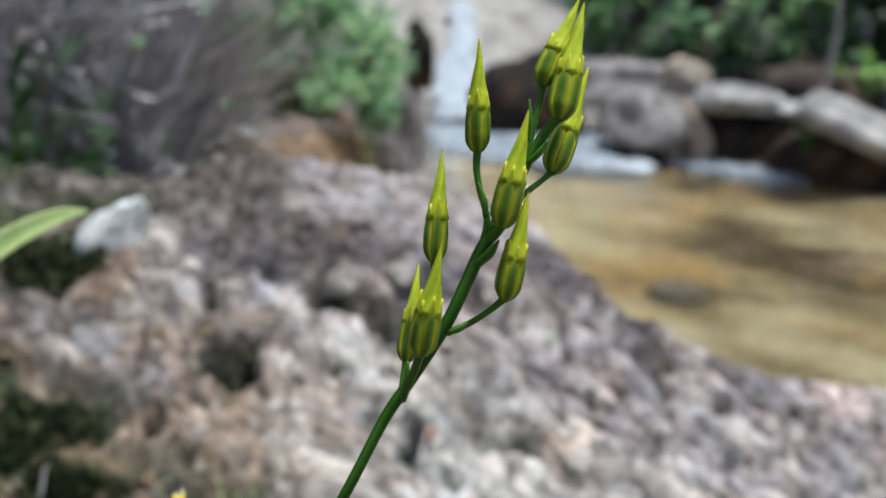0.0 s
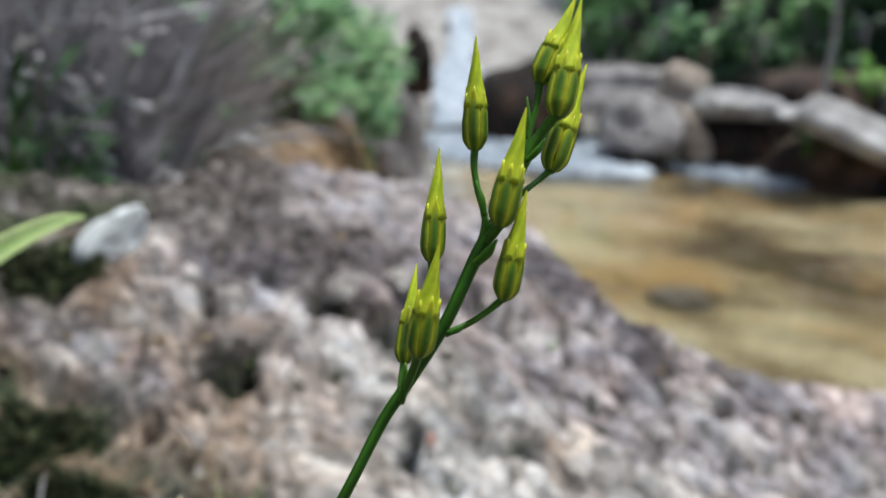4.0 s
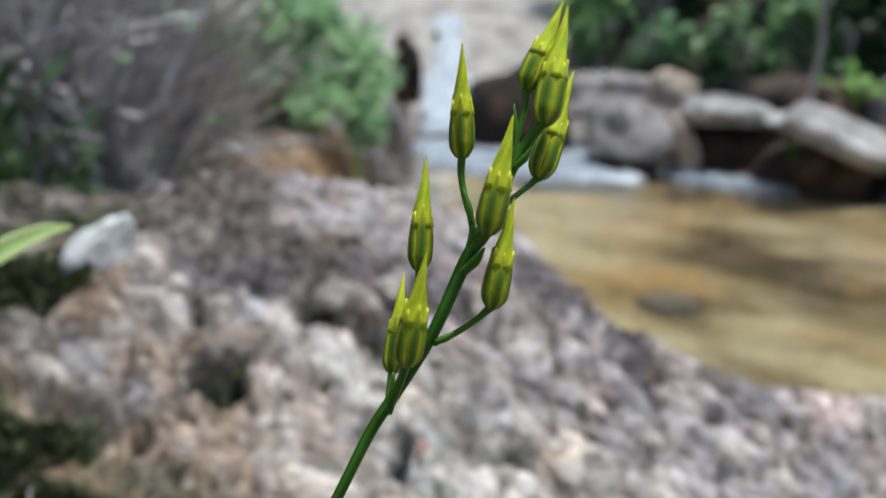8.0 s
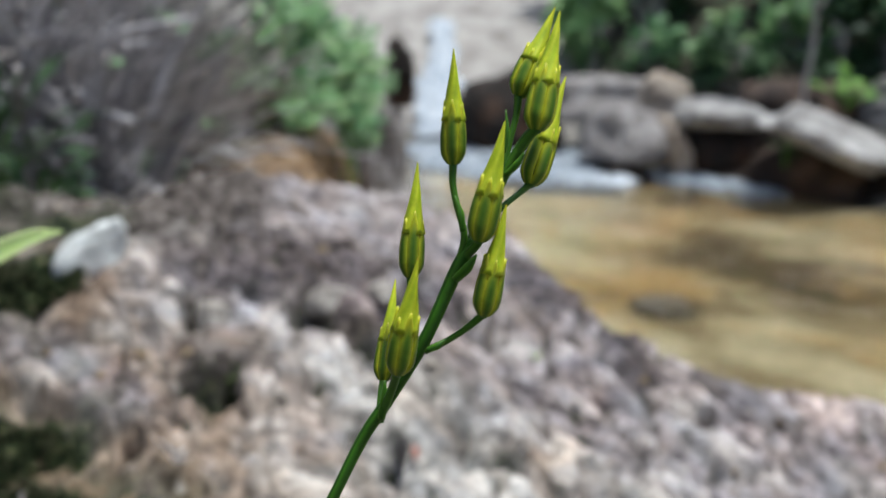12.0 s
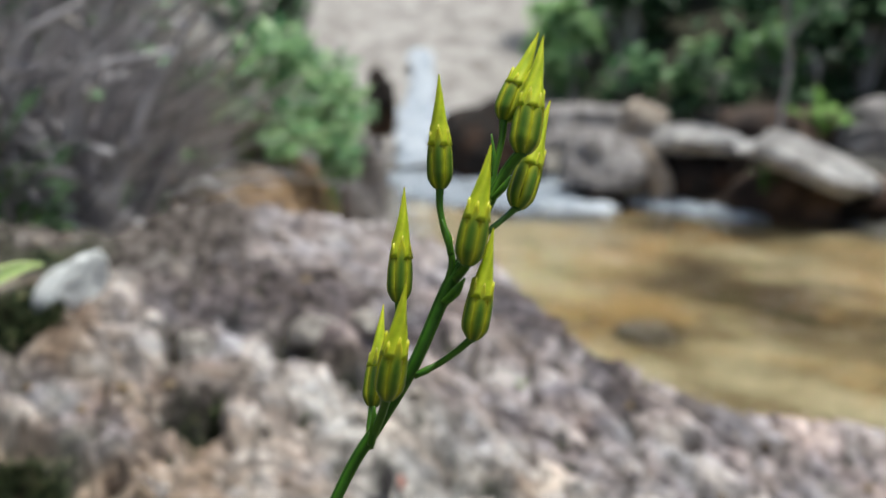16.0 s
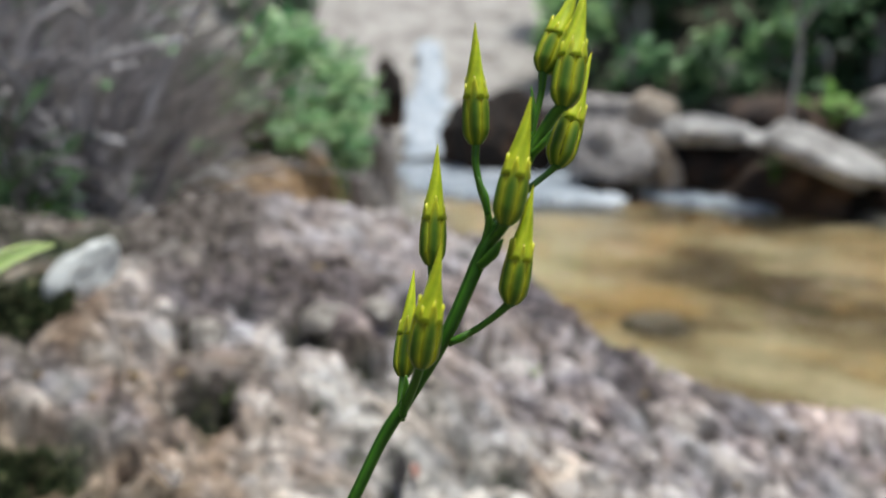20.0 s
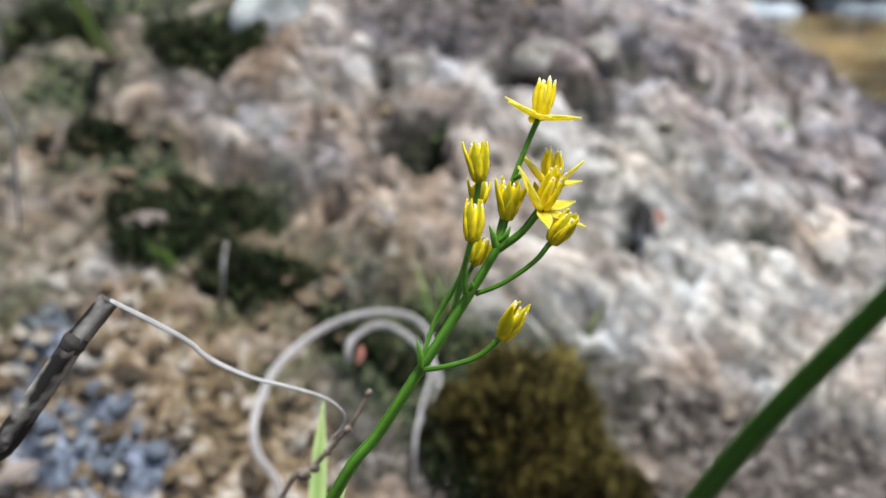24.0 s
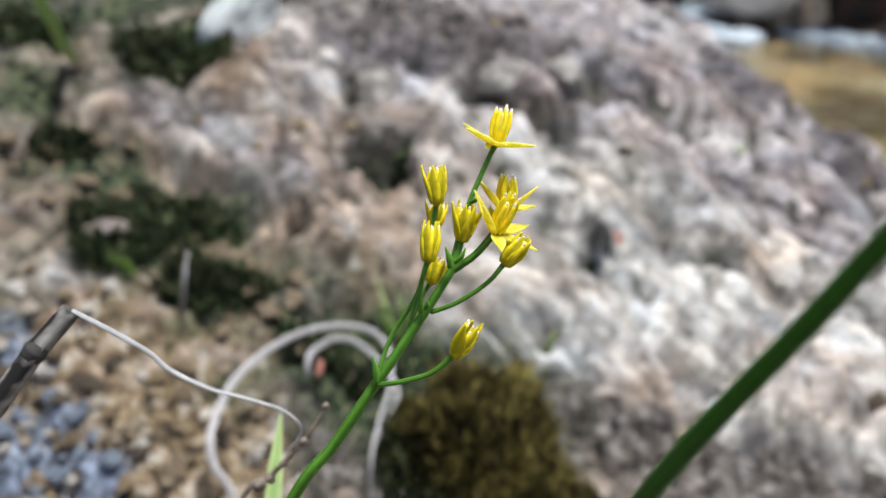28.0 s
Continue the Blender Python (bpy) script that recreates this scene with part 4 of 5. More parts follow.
def star_flower(parent, base, tip, spreads, fat=1.0, spin=0.0, half=False, label=""):
    """A six-pointed yellow flower: tepals, filaments with cream anthers, a small ovary."""
    b, t = Vector(base) * 0.001, Vector(tip) * 0.001
    m, length = along(b, t)
    m = m @ Matrix.Rotation(spin, 4, 'Z')
    k = 1.0 if half else 0.5
    prof = [(-0.0004, 0.0003, 0), (0.0, 0.0005, 0.1), (length * 0.15, 0.0008 * fat * k, 0.3), (length * 0.4, 0.0006 * fat * k, 0.6), (length * 0.62, 0.0003, 1.0), (length * 0.8, 0.00012, 1.0), (length * 0.82, 0.00002, 1)]
    flower = add("flower", moved(lathe(prof, 14, 3, 0.06), m), TEPAL_GREEN if half else TEPAL, parent, label)
    for k, (spread, curl, ln) in enumerate(spreads):
        tepal(flower, m, length * ln, (0.00165 if half else 0.0016) * fat, spread + random.uniform(-0.08, 0.12), k * math.pi / 3 + random.uniform(-0.1, 0.1), curl, TEPAL_GREEN if half else TEPAL)
    for k in range(6):
        a = (k + 0.5) * math.pi / 3 + random.uniform(-0.15, 0.15)
        lean = random.uniform(0.02, 0.14)
        reach = length * random.uniform(0.80, 0.98) * (0.9 if half else 1.0)
        p0 = Vector((math.cos(a) * 0.0005, math.sin(a) * 0.0005, length * 0.05))
        p1 = p0 + Vector((math.cos(a) * (0.0005 * fat), math.sin(a) * (0.0005 * fat), reach * 0.5))
        p2 = Vector((math.cos(a) * (0.0007 * fat + lean * length * 0.35), math.sin(a) * (0.0007 * fat + lean * length * 0.35), reach))
        f = add("filament", tube([m @ p0, m @ p1, m @ p2], [0.00042, 0.00036, 0.00020], 7, 4), FILAMENT, flower)
        end = m @ p2
        d = (m.to_3x3() @ Vector((math.cos(a) * lean, math.sin(a) * lean, 1))).normalized()
        am, _ = along(end - d * 0.0003, end + d * 0.0005)
        add("anther", moved(lathe([(0, 0.0001, 0), (0.0002, 0.00018, 0.5), (0.0005, 0.00018, 0.8), (0.0007, 0.00008, 1), (0.00075, 0.00002, 1)], 8), am), ANTHER, f, "cream anther")
    return flower


UP = (0.34, -0.42, 1.0)          # a tepal still standing upright
WIDE = (1.42, 0.12, 1.0)        # a tepal spread flat
PART = (0.52, -0.22, 1.05)
LIFT = (0.8, 0.1, 1.05)
OPEN = "open yellow star flower with cream-tipped stamens"
HALF = "half-open yellow flower with upright petals"
for ped, r, base, tip, spreads, fat, spin, half in (
        ([(-1.5, -9.5, -0.2), (-0.7, -7.8, 3.9), (0.3, -6.2, 7.7), (2.2, -4.0, 12.5), (3.1, -3.2, 14.5)], 0.42, (3.1, -3.2, 14.4), (3.9, -1.6, 18.8), [(1.2, 0.1, 1.0), WIDE, (1.55, 0.15, 0.95), WIDE, (1.3, 0.1, 1.05), (1.6, 0.0, 0.9)], 1.0, 0.1, False),
        ([(-10, -13.7, -13.9), (-8.6, -10.5, -9.1), (-5.5, -9.0, -3.4), (-4.2, -7.8, 2.0), (-3.6, -6.6, 7.8)], 0.38, (-3.6, -6.6, 7.6), (-3.9, -4.9, 11.9), [PART, UP, UP, UP, UP, UP], 1.0, 0.0, True),
        ([(-6.2, -10.9, -7.0), (-5.3, -8.7, -2.7), (-4.4, -7.1, 1.2), (-4.0, -4.8, 4.1)], 0.34, (-4.0, -4.8, 3.9), (-3.5, -3.7, 6.8), [PART, UP, UP, UP, PART, UP], 0.9, 0.5, True),
        ([(-4.7, -11.6, -4.6), (-4.8, -11.4, -1.5), (-4.3, -11.5, 0.8), (-4.0, -11.1, 2.1)], 0.4, (-4.0, -11.1, 1.9), (-3.7, -9.3, 6.4), [UP, UP, UP, UP, UP, UP], 1.0, 0.3, True),
        ([(-1.4, -9.5, 0.0), (-0.8, -8.7, 1.7), (-0.3, -7.9, 3.7)], 0.45, (-0.3, -7.9, 3.5), (0.3, -7.1, 8.1), [PART, UP, UP, PART, UP, PART], 1.05, 0.9, True),
        ([(-1.1, -9.3, 0.2), (1.4, -9.3, 2.3), (3.0, -8.4, 4.1), (3.8, -8.1, 5.1)], 0.6, (3.7, -8.1, 4.9), (5.5, -8.3, 9.6), [WIDE, LIFT, LIFT, WIDE, WIDE, WIDE], 1.05, 0.4, False),
        ([(1.6, -7.4, 1.7), (3.8, -4.9, 4.6), (4.6, -4.1, 6.6)], 0.45, (4.6, -4.1, 6.4), (4.9, -3.4, 10.9), [LIFT, LIFT, LIFT, LIFT, WIDE, LIFT], 1.0, 0.0, False),
        ([(-3.6, -10.6, -5.0), (-0.4, -10.7, -3.4), (3.1, -10.4, -0.7), (5.0, -9.3, 1.5)], 0.38, (5.0, -9.3, 1.4), (7.4, -8.8, 4.9), [UP, UP, UP, UP, UP, UP], 1.1, 0.5, True),
        ([(-10.0, -13.7, -13.9), (-6.4, -14.9, -12.4), (-2.8, -15.0, -10.8), (-0.2, -14.9, -8.2)], 0.42, (-0.2, -14.9, -8.4), (2.1, -14.2, -4.3), [UP, UP, PART, UP, UP, PART], 1.05, 0.2, True),
        ([(-6.7, -10.1, -8.4), (-5.2, -7.4, -4.9), (-4.1, -6.5, -2.7)], 0.34, (-4.1, -6.5, -2.9), (-3.2, -5.5, 0.2), [UP, UP, UP, UP, PART, UP], 0.9, 0.0, True)):
    r *= 0.74
    stalk("pedicel", open_plant, ped, [r * 1.1, r, r, r * 1.15], STEM_BRIGHT)
    star_flower(open_plant, base, tip, spreads, fat, spin, half, HALF if half else OPEN)
for base, tip, w in (((-9.7, -14.5, -13.3), (-10.3, -13.3, -10.0), 0.8), ((-1.4, -10.6, 1.0), (-2.1, -9.9, 3.4), 0.8), ((-0.9, -10.2, 1.5), (0.3, -9.7, 3.3), 0.6),
                     ((0.4, -6.8, 8.0), (1.4, -6.5, 8.8), 0.6), ((-4.2, -11.6, -4.1), (-3.9, -11.9, -2.8), 0.5)):
    bract(open_plant, base, tip, w, "small green scale leaf", STEM_BRIGHT)

# ---- falling and foaming water ----
def build_cascade():
    """The white thread of water down the slab, and its foam on the pool."""
    fall = empty("cascade", (0.0, 4.8, -0.13), "narrow white cascade running down the pale rock into foam", "waterfall")
    verts, faces = [], []
    n, c = 60, 9
    for i in range(n + 1):
        t = i / n
        y = 6.1 - 1.45 * t
        z = -0.15 + 0.42 * max(0.0, y - 4.75) + 0.035
        x0 = 0.0 + 0.025 * math.sin(t * 7) + 0.03 * t
        w = 0.075 + 0.03 * noise.noise(Vector((t * 9, 1, 0))) + 0.07 * t * t + (0.05 if 0.50 < t < 0.6 else 0.0)
        for j in range(c):
            s = 2 * j / (c - 1) - 1
            verts.append((x0 + s * w * (1 + 0.35 * noise.noise(Vector((t * 30, s, 4)))), y - 4.8, z + 0.13 + 0.03 * (1 - s * s) + 0.025 * noise.noise(Vector((s * 3, t * 22, 2)))))
    faces = [(i * c + j, i * c + j + 1, (i + 1) * c + j + 1, (i + 1) * c + j) for i in range(n) for j in range(c - 1)]
    mesh_object("falling_water", verts, faces, FOAM, fall)
    for k, (x, y, rx, ry) in enumerate(((0.08, 4.5, 0.26, 0.26), (0.28, 4.22, 0.36, 0.24), (0.56, 4.02, 0.32, 0.22), (0.70, 4.55, 0.14, 0.2), (0.08, 4.05, 0.16, 0.16), (1.06, 3.78, 0.12, 0.08), (1.16, 3.66, 0.12, 0.06), (1.25, 3.50, 0.10, 0.05), (0.97, 3.86, 0.10, 0.07), (0.34, 3.92, 0.30, 0.17), (0.58, 3.70, 0.24, 0.09))):
        v, f = [(x, y - 4.8, 0.0)], []
        m = 40
        for ring in range(1, 6):
            for i in range(m):
                a = 2 * math.pi * i / m
                r = ring / 5 * (1 + 0.28 * noise.noise(Vector((math.cos(a) * 2, math.sin(a) * 2, k * 3.0))) + 0.12 * noise.noise(Vector((math.cos(a) * 7, math.sin(a) * 7, k))))
                px, py = x + rx * r * math.cos(a), y + ry * r * math.sin(a)
                v.append((px, py - 4.8, 0.012 * (1 - (ring / 5) ** 2) + 0.012 * noise.noise(Vector((px * 14, py * 14, k))) - (0.02 if ring == 5 else -0.002)))
        f += [(0, 1 + i, 1 + (i + 1) % m) for i in range(m)]
        for ring in range(4):
            f += [(1 + ring * m + i, 1 + (ring + 1) * m + i, 1 + (ring + 1) * m + (i + 1) % m, 1 + ring * m + (i + 1) % m) for i in range(m)]
        mesh_object("foam_patch", v, f, RIPPLE, fall)


build_cascade()


# ---- leaves, bushes and brush behind ----
def leaf_mesh(centres, dirs, normals, lengths, widths):
    """Many small folded leaves in one mesh."""
    verts, faces = [], []
    for c, d, n, l, w in zip(centres, dirs, normals, lengths, widths):
        s = d.cross(n)
        if s.length < 1e-6:
            continue
        s.normalize()
        u = s.cross(d)
        k = len(verts)
        verts += [c, c + d * l * 0.35 + s * w * 0.5 + u * w * 0.12, c + d * l * 0.75 + s * w * 0.36 + u * w * 0.05, c + d * l - u * l * 0.12,
                  c + d * l * 0.75 - s * w * 0.36 + u * w * 0.05, c + d * l * 0.35 - s * w * 0.5 + u * w * 0.12, c + d * l * 0.5]
        faces += [(k, k + 1, k + 6), (k + 1, k + 2, k + 6), (k + 2, k + 3, k + 6), (k + 3, k + 4, k + 6), (k + 4, k + 5, k + 6), (k + 5, k, k + 6)]
    return verts, faces


def rand_dir(rng):
    while True:
        v = Vector((rng.uniform(-1, 1), rng.uniform(-1, 1), rng.uniform(-1, 1)))
        if 0.05 < v.length < 1:
            return v.normalized()


def bush(place, size, leaves, leaf, material, seed, label, gaps=0.0):
    """A bush: forked stems and a loose crown of leaves in clumps with gaps between."""
    rng = random.Random(seed)
    root = empty("bush", place, label, "bush", "bushes on the far bank")
    tips = []
    for k in range(7):
        a = rng.uniform(0, 6.28)
        top = Vector((math.cos(a) * size[0] * rng.uniform(0.2, 0.7), math.sin(a) * size[1] * rng.uniform(0.2, 0.7), size[2] * rng.uniform(0.9, 1.6)))
        mid = top * 0.5 + Vector((rng.uniform(-0.08, 0.08), rng.uniform(-0.08, 0.08), 0.05))
        v, f, t = tube([Vector((0, 0, -0.12)), mid, top], [0.022, 0.014, 0.005], 7, 6)
        mesh_object("branch", v, f, BARK, root)
        tips += [mid, top]
    cs, ds, ns, ls, ws = [], [], [], [], []
    clumps = []
    for k in range(max(10, leaves // 70)):
        d = rand_dir(rng)
        r = rng.uniform(0.35, 1.0)
        clumps.append(Vector((d.x * size[0] * r, d.y * size[1] * r, size[2] * (0.95 + d.z * r * 0.95))))
    for k in range(leaves):
        c = clumps[rng.randrange(len(clumps))] + rand_dir(rng) * rng.uniform(0, 0.42) * min(size)
        d = (rand_dir(rng) + Vector((0, -0.3, -0.55))).normalized()
        cs.append(c), ds.append(d), ns.append((rand_dir(rng) * 0.6 + Vector((0, -0.3, 1))).normalized())
        l = leaf * rng.uniform(0.6, 1.3)
        ls.append(l), ws.append(l * rng.uniform(0.38, 0.55))
    v, f = leaf_mesh(cs, ds, ns, ls, ws)
    mesh_object("crown", v, f, material, root, smooth=False)
    return root


def ground_at(x, y):
    return float(ground_height(np.array([[x]]), np.array([[y]]))[0, 0])


# front bushes take the sunlit green, those behind the green painted as shade
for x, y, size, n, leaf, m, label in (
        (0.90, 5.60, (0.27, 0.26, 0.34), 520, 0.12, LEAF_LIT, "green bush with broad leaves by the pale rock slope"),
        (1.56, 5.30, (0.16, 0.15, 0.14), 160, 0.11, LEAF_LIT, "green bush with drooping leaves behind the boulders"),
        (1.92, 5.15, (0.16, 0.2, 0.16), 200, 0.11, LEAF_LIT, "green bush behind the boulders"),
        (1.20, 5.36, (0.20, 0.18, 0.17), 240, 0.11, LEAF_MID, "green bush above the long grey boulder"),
        (1.30, 5.85, (0.45, 0.3, 0.42), 700, 0.12, LEAF_DARK, "leafy bush with the bank's shade put into its dark green"),
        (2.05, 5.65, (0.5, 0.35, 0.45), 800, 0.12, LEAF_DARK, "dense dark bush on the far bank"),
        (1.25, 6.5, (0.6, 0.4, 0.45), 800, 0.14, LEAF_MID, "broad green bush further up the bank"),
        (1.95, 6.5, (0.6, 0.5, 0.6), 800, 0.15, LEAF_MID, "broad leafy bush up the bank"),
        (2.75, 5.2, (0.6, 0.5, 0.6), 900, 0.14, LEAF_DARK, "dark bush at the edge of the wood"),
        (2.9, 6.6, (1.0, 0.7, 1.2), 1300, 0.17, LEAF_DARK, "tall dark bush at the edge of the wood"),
        (2.30, 4.85, (0.4, 0.3, 0.4), 700, 0.11, LEAF_DARK, "bush behind the pool's end with dark shade-coloured leaves"),
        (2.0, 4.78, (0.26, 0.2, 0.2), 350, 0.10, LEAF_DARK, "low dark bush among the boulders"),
        (1.55, 5.0, (0.26, 0.2, 0.16), 320, 0.10, LEAF_DARK, "low bush behind the boulders with dark shade-coloured leaves"),
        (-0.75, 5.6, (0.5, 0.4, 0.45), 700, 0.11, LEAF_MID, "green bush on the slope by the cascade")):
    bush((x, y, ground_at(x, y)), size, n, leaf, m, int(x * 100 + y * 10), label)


def sapling():
    root = empty("sapling", (1.52, 3.86, -0.02), "thin grey sapling rising between the boulders", "tree")
    v, f, t = tube([Vector((0, 0, -0.1)), Vector((-0.01, 0.02, 0.25)), Vector((0.01, 0.04, 0.5)), Vector((-0.04, 0.1, 1.0)), Vector((0.0, 0.15, 1.5))], [0.013, 0.012, 0.010, 0.008, 0.004], 9, 8)
    mesh_object("trunk", v, f, BARK, root)
    for k, (h, dx, dy) in enumerate(((0.55, 0.16, 0.05), (0.8, -0.2, 0.1), (1.0, 0.22, -0.05))):
        v, f, t = tube([Vector((0, 0.04, h)), Vector((dx * 0.6, dy, h + 0.12)), Vector((dx * 1.3, dy, h + 0.16))], [0.008, 0.005, 0.002], 6, 5)
        mesh_object("branch", v, f, BARK, root)
    rng = random.Random(5)
    cs, ds, ns, ls, ws = [], [], [], [], []
    for k in range(240):
        c = Vector((rng.gauss(0, 0.17), rng.gauss(0.05, 0.1), rng.uniform(0.62, 1.35)))
        cs.append(c), ds.append((rand_dir(rng) + Vector((0, 0, -0.7))).normalized()), ns.append(rand_dir(rng)), ls.append(rng.uniform(0.05, 0.09)), ws.append(rng.uniform(0.02, 0.04))
    v, f = leaf_mesh(cs, ds, ns, ls, ws)
    mesh_object("crown", v, f, LEAF_MID, root, smooth=False)


sapling()


def herb(place, n, spread, leaf, material, label, seed, wide=0.4):
    """A small leafy herb: stalks, each with its leaf blades."""
    rng = random.Random(seed)
    root = empty("herb", place, label, "herb", "small green herbs")
    for k in range(n):
        a, tilt = rng.uniform(0, 6.28), rng.uniform(0.2, 1.0)
        d = Vector((math.cos(a) * math.sin(tilt), math.sin(a) * math.sin(tilt), math.cos(tilt)))
        end = d * spread * rng.uniform(0.5, 1.0)
        v, f, t = tube([Vector((0, 0, -0.01)), end * 0.5 + Vector((0, 0, spread * 0.12)), end], [leaf * 0.03, leaf * 0.025, leaf * 0.015], 5, 4)
        stem = mesh_object("stalk", v, f, STEM_GREEN, root, tone=t)
        out = (d + Vector((0, 0, -0.5))).normalized()
        v, f, t = strip([end, end + out * leaf * 0.5 + Vector((0, 0, leaf * 0.08)), end + out * leaf], [leaf * 0.08, leaf * wide, leaf * 0.04], (0.1, -0.3, 1), 4, 4, -0.2, leaf * 0.01)
        mesh_object("leaf", v, f, material, stem, tone=t)
    return root


herb((1.74, 3.98, 0.14), 11, 0.12, 0.11, LEAF_BRIGHT, "bright yellow-green young plant among the boulders", 3, 0.55)
herb((1.29, 3.42, -0.02), 8, 0.10, 0.07, LEAF_MID, "small green plant at the water's edge", 4)
herb((-0.36, 0.87, ground_at(-0.36, 0.87)), 14, 0.06, 0.032, LEAF_DARK, "dark green herb at the foot of the bank", 5, 0.5)
herb((-0.41, 0.88, ground_at(-0.41, 0.88)), 20, 0.13, 0.045, LEAF_DARK, "dark leafy green herb on the dry bank", 8, 0.45)
herb((-0.42, 1.75, ground_at(-0.42, 1.75)), 14, 0.12, 0.08, LEAF_FERN, "pale green herb among the dead stalks", 9, 0.45)
herb((-0.66, 1.9, ground_at(-0.66, 1.9)), 14, 0.16, 0.10, LEAF_MID, "green herb high on the bank", 10, 0.45)
herb((-0.36, 1.28, ground_at(-0.36, 1.28)), 10, 0.07, 0.05, LEAF_FERN, "small pale green herb on the bank", 12, 0.45)
herb((-0.60, 1.55, ground_at(-0.60, 1.55)), 24, 0.16, 0.08, LEAF_MID, "green herb among the dry brush", 6, 0.5)
herb((-0.30, 1.02, ground_at(-0.30, 1.02)), 8, 0.03, 0.035, LEAF_FERN, "low green rosette behind the outcrop", 7, 0.5)


def fern(place, tips, seed, label):
    """A fern on the bank: arching fronds, bare below, with paired leaflets towards their drooping tips."""
    rng = random.Random(seed)
    root = empty("fern", place, label, "fern", "ferns on the bank")
    base = Vector(place)
    for tip in tips:
        end = Vector(tip) - base
        top = end * 0.62 + Vector((rng.uniform(-0.02, 0.02), rng.uniform(-0.01, 0.02), 0.045 + 0.25 * max(0.0, end.z)))
        pts = [Vector((rng.uniform(-0.02, 0.02), rng.uniform(-0.02, 0.02), -0.01)), end * 0.25 + Vector((0, 0, 0.04 + 0.2 * max(0.0, end.z))), top, end]
        v, f, t = tube(pts, [0.0028, 0.002, 0.0014, 0.0007], 5, 7)
        fr = mesh_object("frond", v, f, STEM_BRIGHT, root, tone=t)
        line = spline(pts, 7)
        cs, ds, ns, ls, ws = [], [], [], [], []
        for i in range(7, len(line) - 1):
            q, dr = line[i], (line[i + 1] - line[i - 1]).normalized()
            s = dr.cross(Vector((-0.2, -0.8, 0.6))).normalized()
            t = (i - 6) / (len(line) - 6)
            size = rng.uniform(0.034, 0.05) * math.sin(math.pi * min(1, t * 0.8 + 0.16)) + 0.006
            for side in (-1, 1):
                if rng.random() < 0.12:
                    continue
                cs.append(q), ds.append((s * side + dr * 0.5 + Vector((0, 0, -0.15)) + rand_dir(rng) * 0.2).normalized()), ns.append(Vector((rng.uniform(-0.6, 0.4), -0.6 + rng.uniform(-0.4, 0.4), 0.8)).normalized())
                ls.append(size * rng.uniform(0.8, 1.2)), ws.append(size * rng.uniform(0.3, 0.42))
        cs.append(line[-2]), ds.append((line[-1] - line[-3]).normalized()), ns.append(Vector((0, -0.6, 0.8))), ls.append(0.02), ws.append(0.008)
        v, f = leaf_mesh(cs, ds, ns, ls, ws)
        fo = mesh_object("foliage", v, f, LEAF_FERN, fr, smooth=False)
        fo["kind"] = "stuff"


for k, (x, y, tips, label) in enumerate((
        (-0.31, 1.72, ((-0.335, 1.64, 0.395), (-0.29, 1.62, 0.42), (-0.27, 1.60, 0.35), (-0.32, 1.60, 0.335), (-0.25, 1.66, 0.445)), "pale green fern hanging over the wet bank"),
        (-0.25, 1.80, ((-0.26, 1.72, 0.435), (-0.20, 1.72, 0.44), (-0.23, 1.70, 0.385), (-0.17, 1.74, 0.40), (-0.21, 1.66, 0.47)), "tall green fern higher up the bank"),
        (-0.22, 1.72, ((-0.235, 1.64, 0.275), (-0.205, 1.63, 0.285), (-0.18, 1.64, 0.32), (-0.25, 1.63, 0.30)), "small pale green fern at the foot of the bank"),
        (-0.18, 1.86, ((-0.115, 1.76, 0.37), (-0.09, 1.78, 0.335), (-0.14, 1.74, 0.345), (-0.12, 1.78, 0.41), (-0.16, 1.72, 0.37)), "green fern leaning out over the water"),
        (-0.16, 1.78, ((-0.13, 1.69, 0.26), (-0.105, 1.70, 0.24), (-0.15, 1.68, 0.295), (-0.11, 1.72, 0.30)), "green fern with drooping fronds at the shore"))):
    fern((x, y, ground_at(x, y) - 0.005), tips, 11 + k, label)


def dry_brush():
    """Dead grey stalks and rootlets standing out of the bank, too many to count."""
    rng = random.Random(21)
    verts, faces = [], []
    for k in range(3600):
        y = 0.95 + abs(rng.gauss(0, 0.75))
        x = -0.06 - 0.20 * min(y, 2.0) - 0.08 * math.sin(y * 7) ** 2 - abs(rng.gauss(0, 0.5)) * (0.35 + 0.5 * min(y, 2.4))
        z = ground_at(x, y)
        ln = rng.uniform(0.08, 0.34)
        r = (0.002 + 0.008 * rng.random() ** 1.6) * min(1.0, 0.8 + 0.2 * (y - 0.9))
        d = Vector((rng.gauss(0.66 if k % 3 else -0.5, 0.25), rng.gauss(-0.2, 0.25), rng.gauss(0.6, 0.25))).normalized()
        foot = Vector((x, y, z - 0.01))
        mid = foot + d * ln * 0.5 + Vector((rng.gauss(0, 0.01), -0.01, 0.015))
        end = foot + d * ln + Vector((rng.gauss(0.01, 0.02), -0.02, -0.02))
        k0 = len(verts)
        for q, w in ((foot, r), (mid, r * 0.9), (end, r * 0.4)):
            verts += [q + Vector((w, 0, 0)), q + Vector((-w * 0.5, w * 0.8, 0)), q + Vector((-w * 0.5, -w * 0.8, 0))]
        for s in (0, 3):
            for j in range(3):
                faces.append((k0 + s + j, k0 + s + (j + 1) % 3, k0 + s + 3 + (j + 1) % 3, k0 + s + 3 + j))
    ob = mesh_object("dry_brush", verts, faces, DRY)
    tagged(ob, "tangle of dead grey stalks and rootlets on the bank", "dead plants", kind="stuff")


dry_brush()


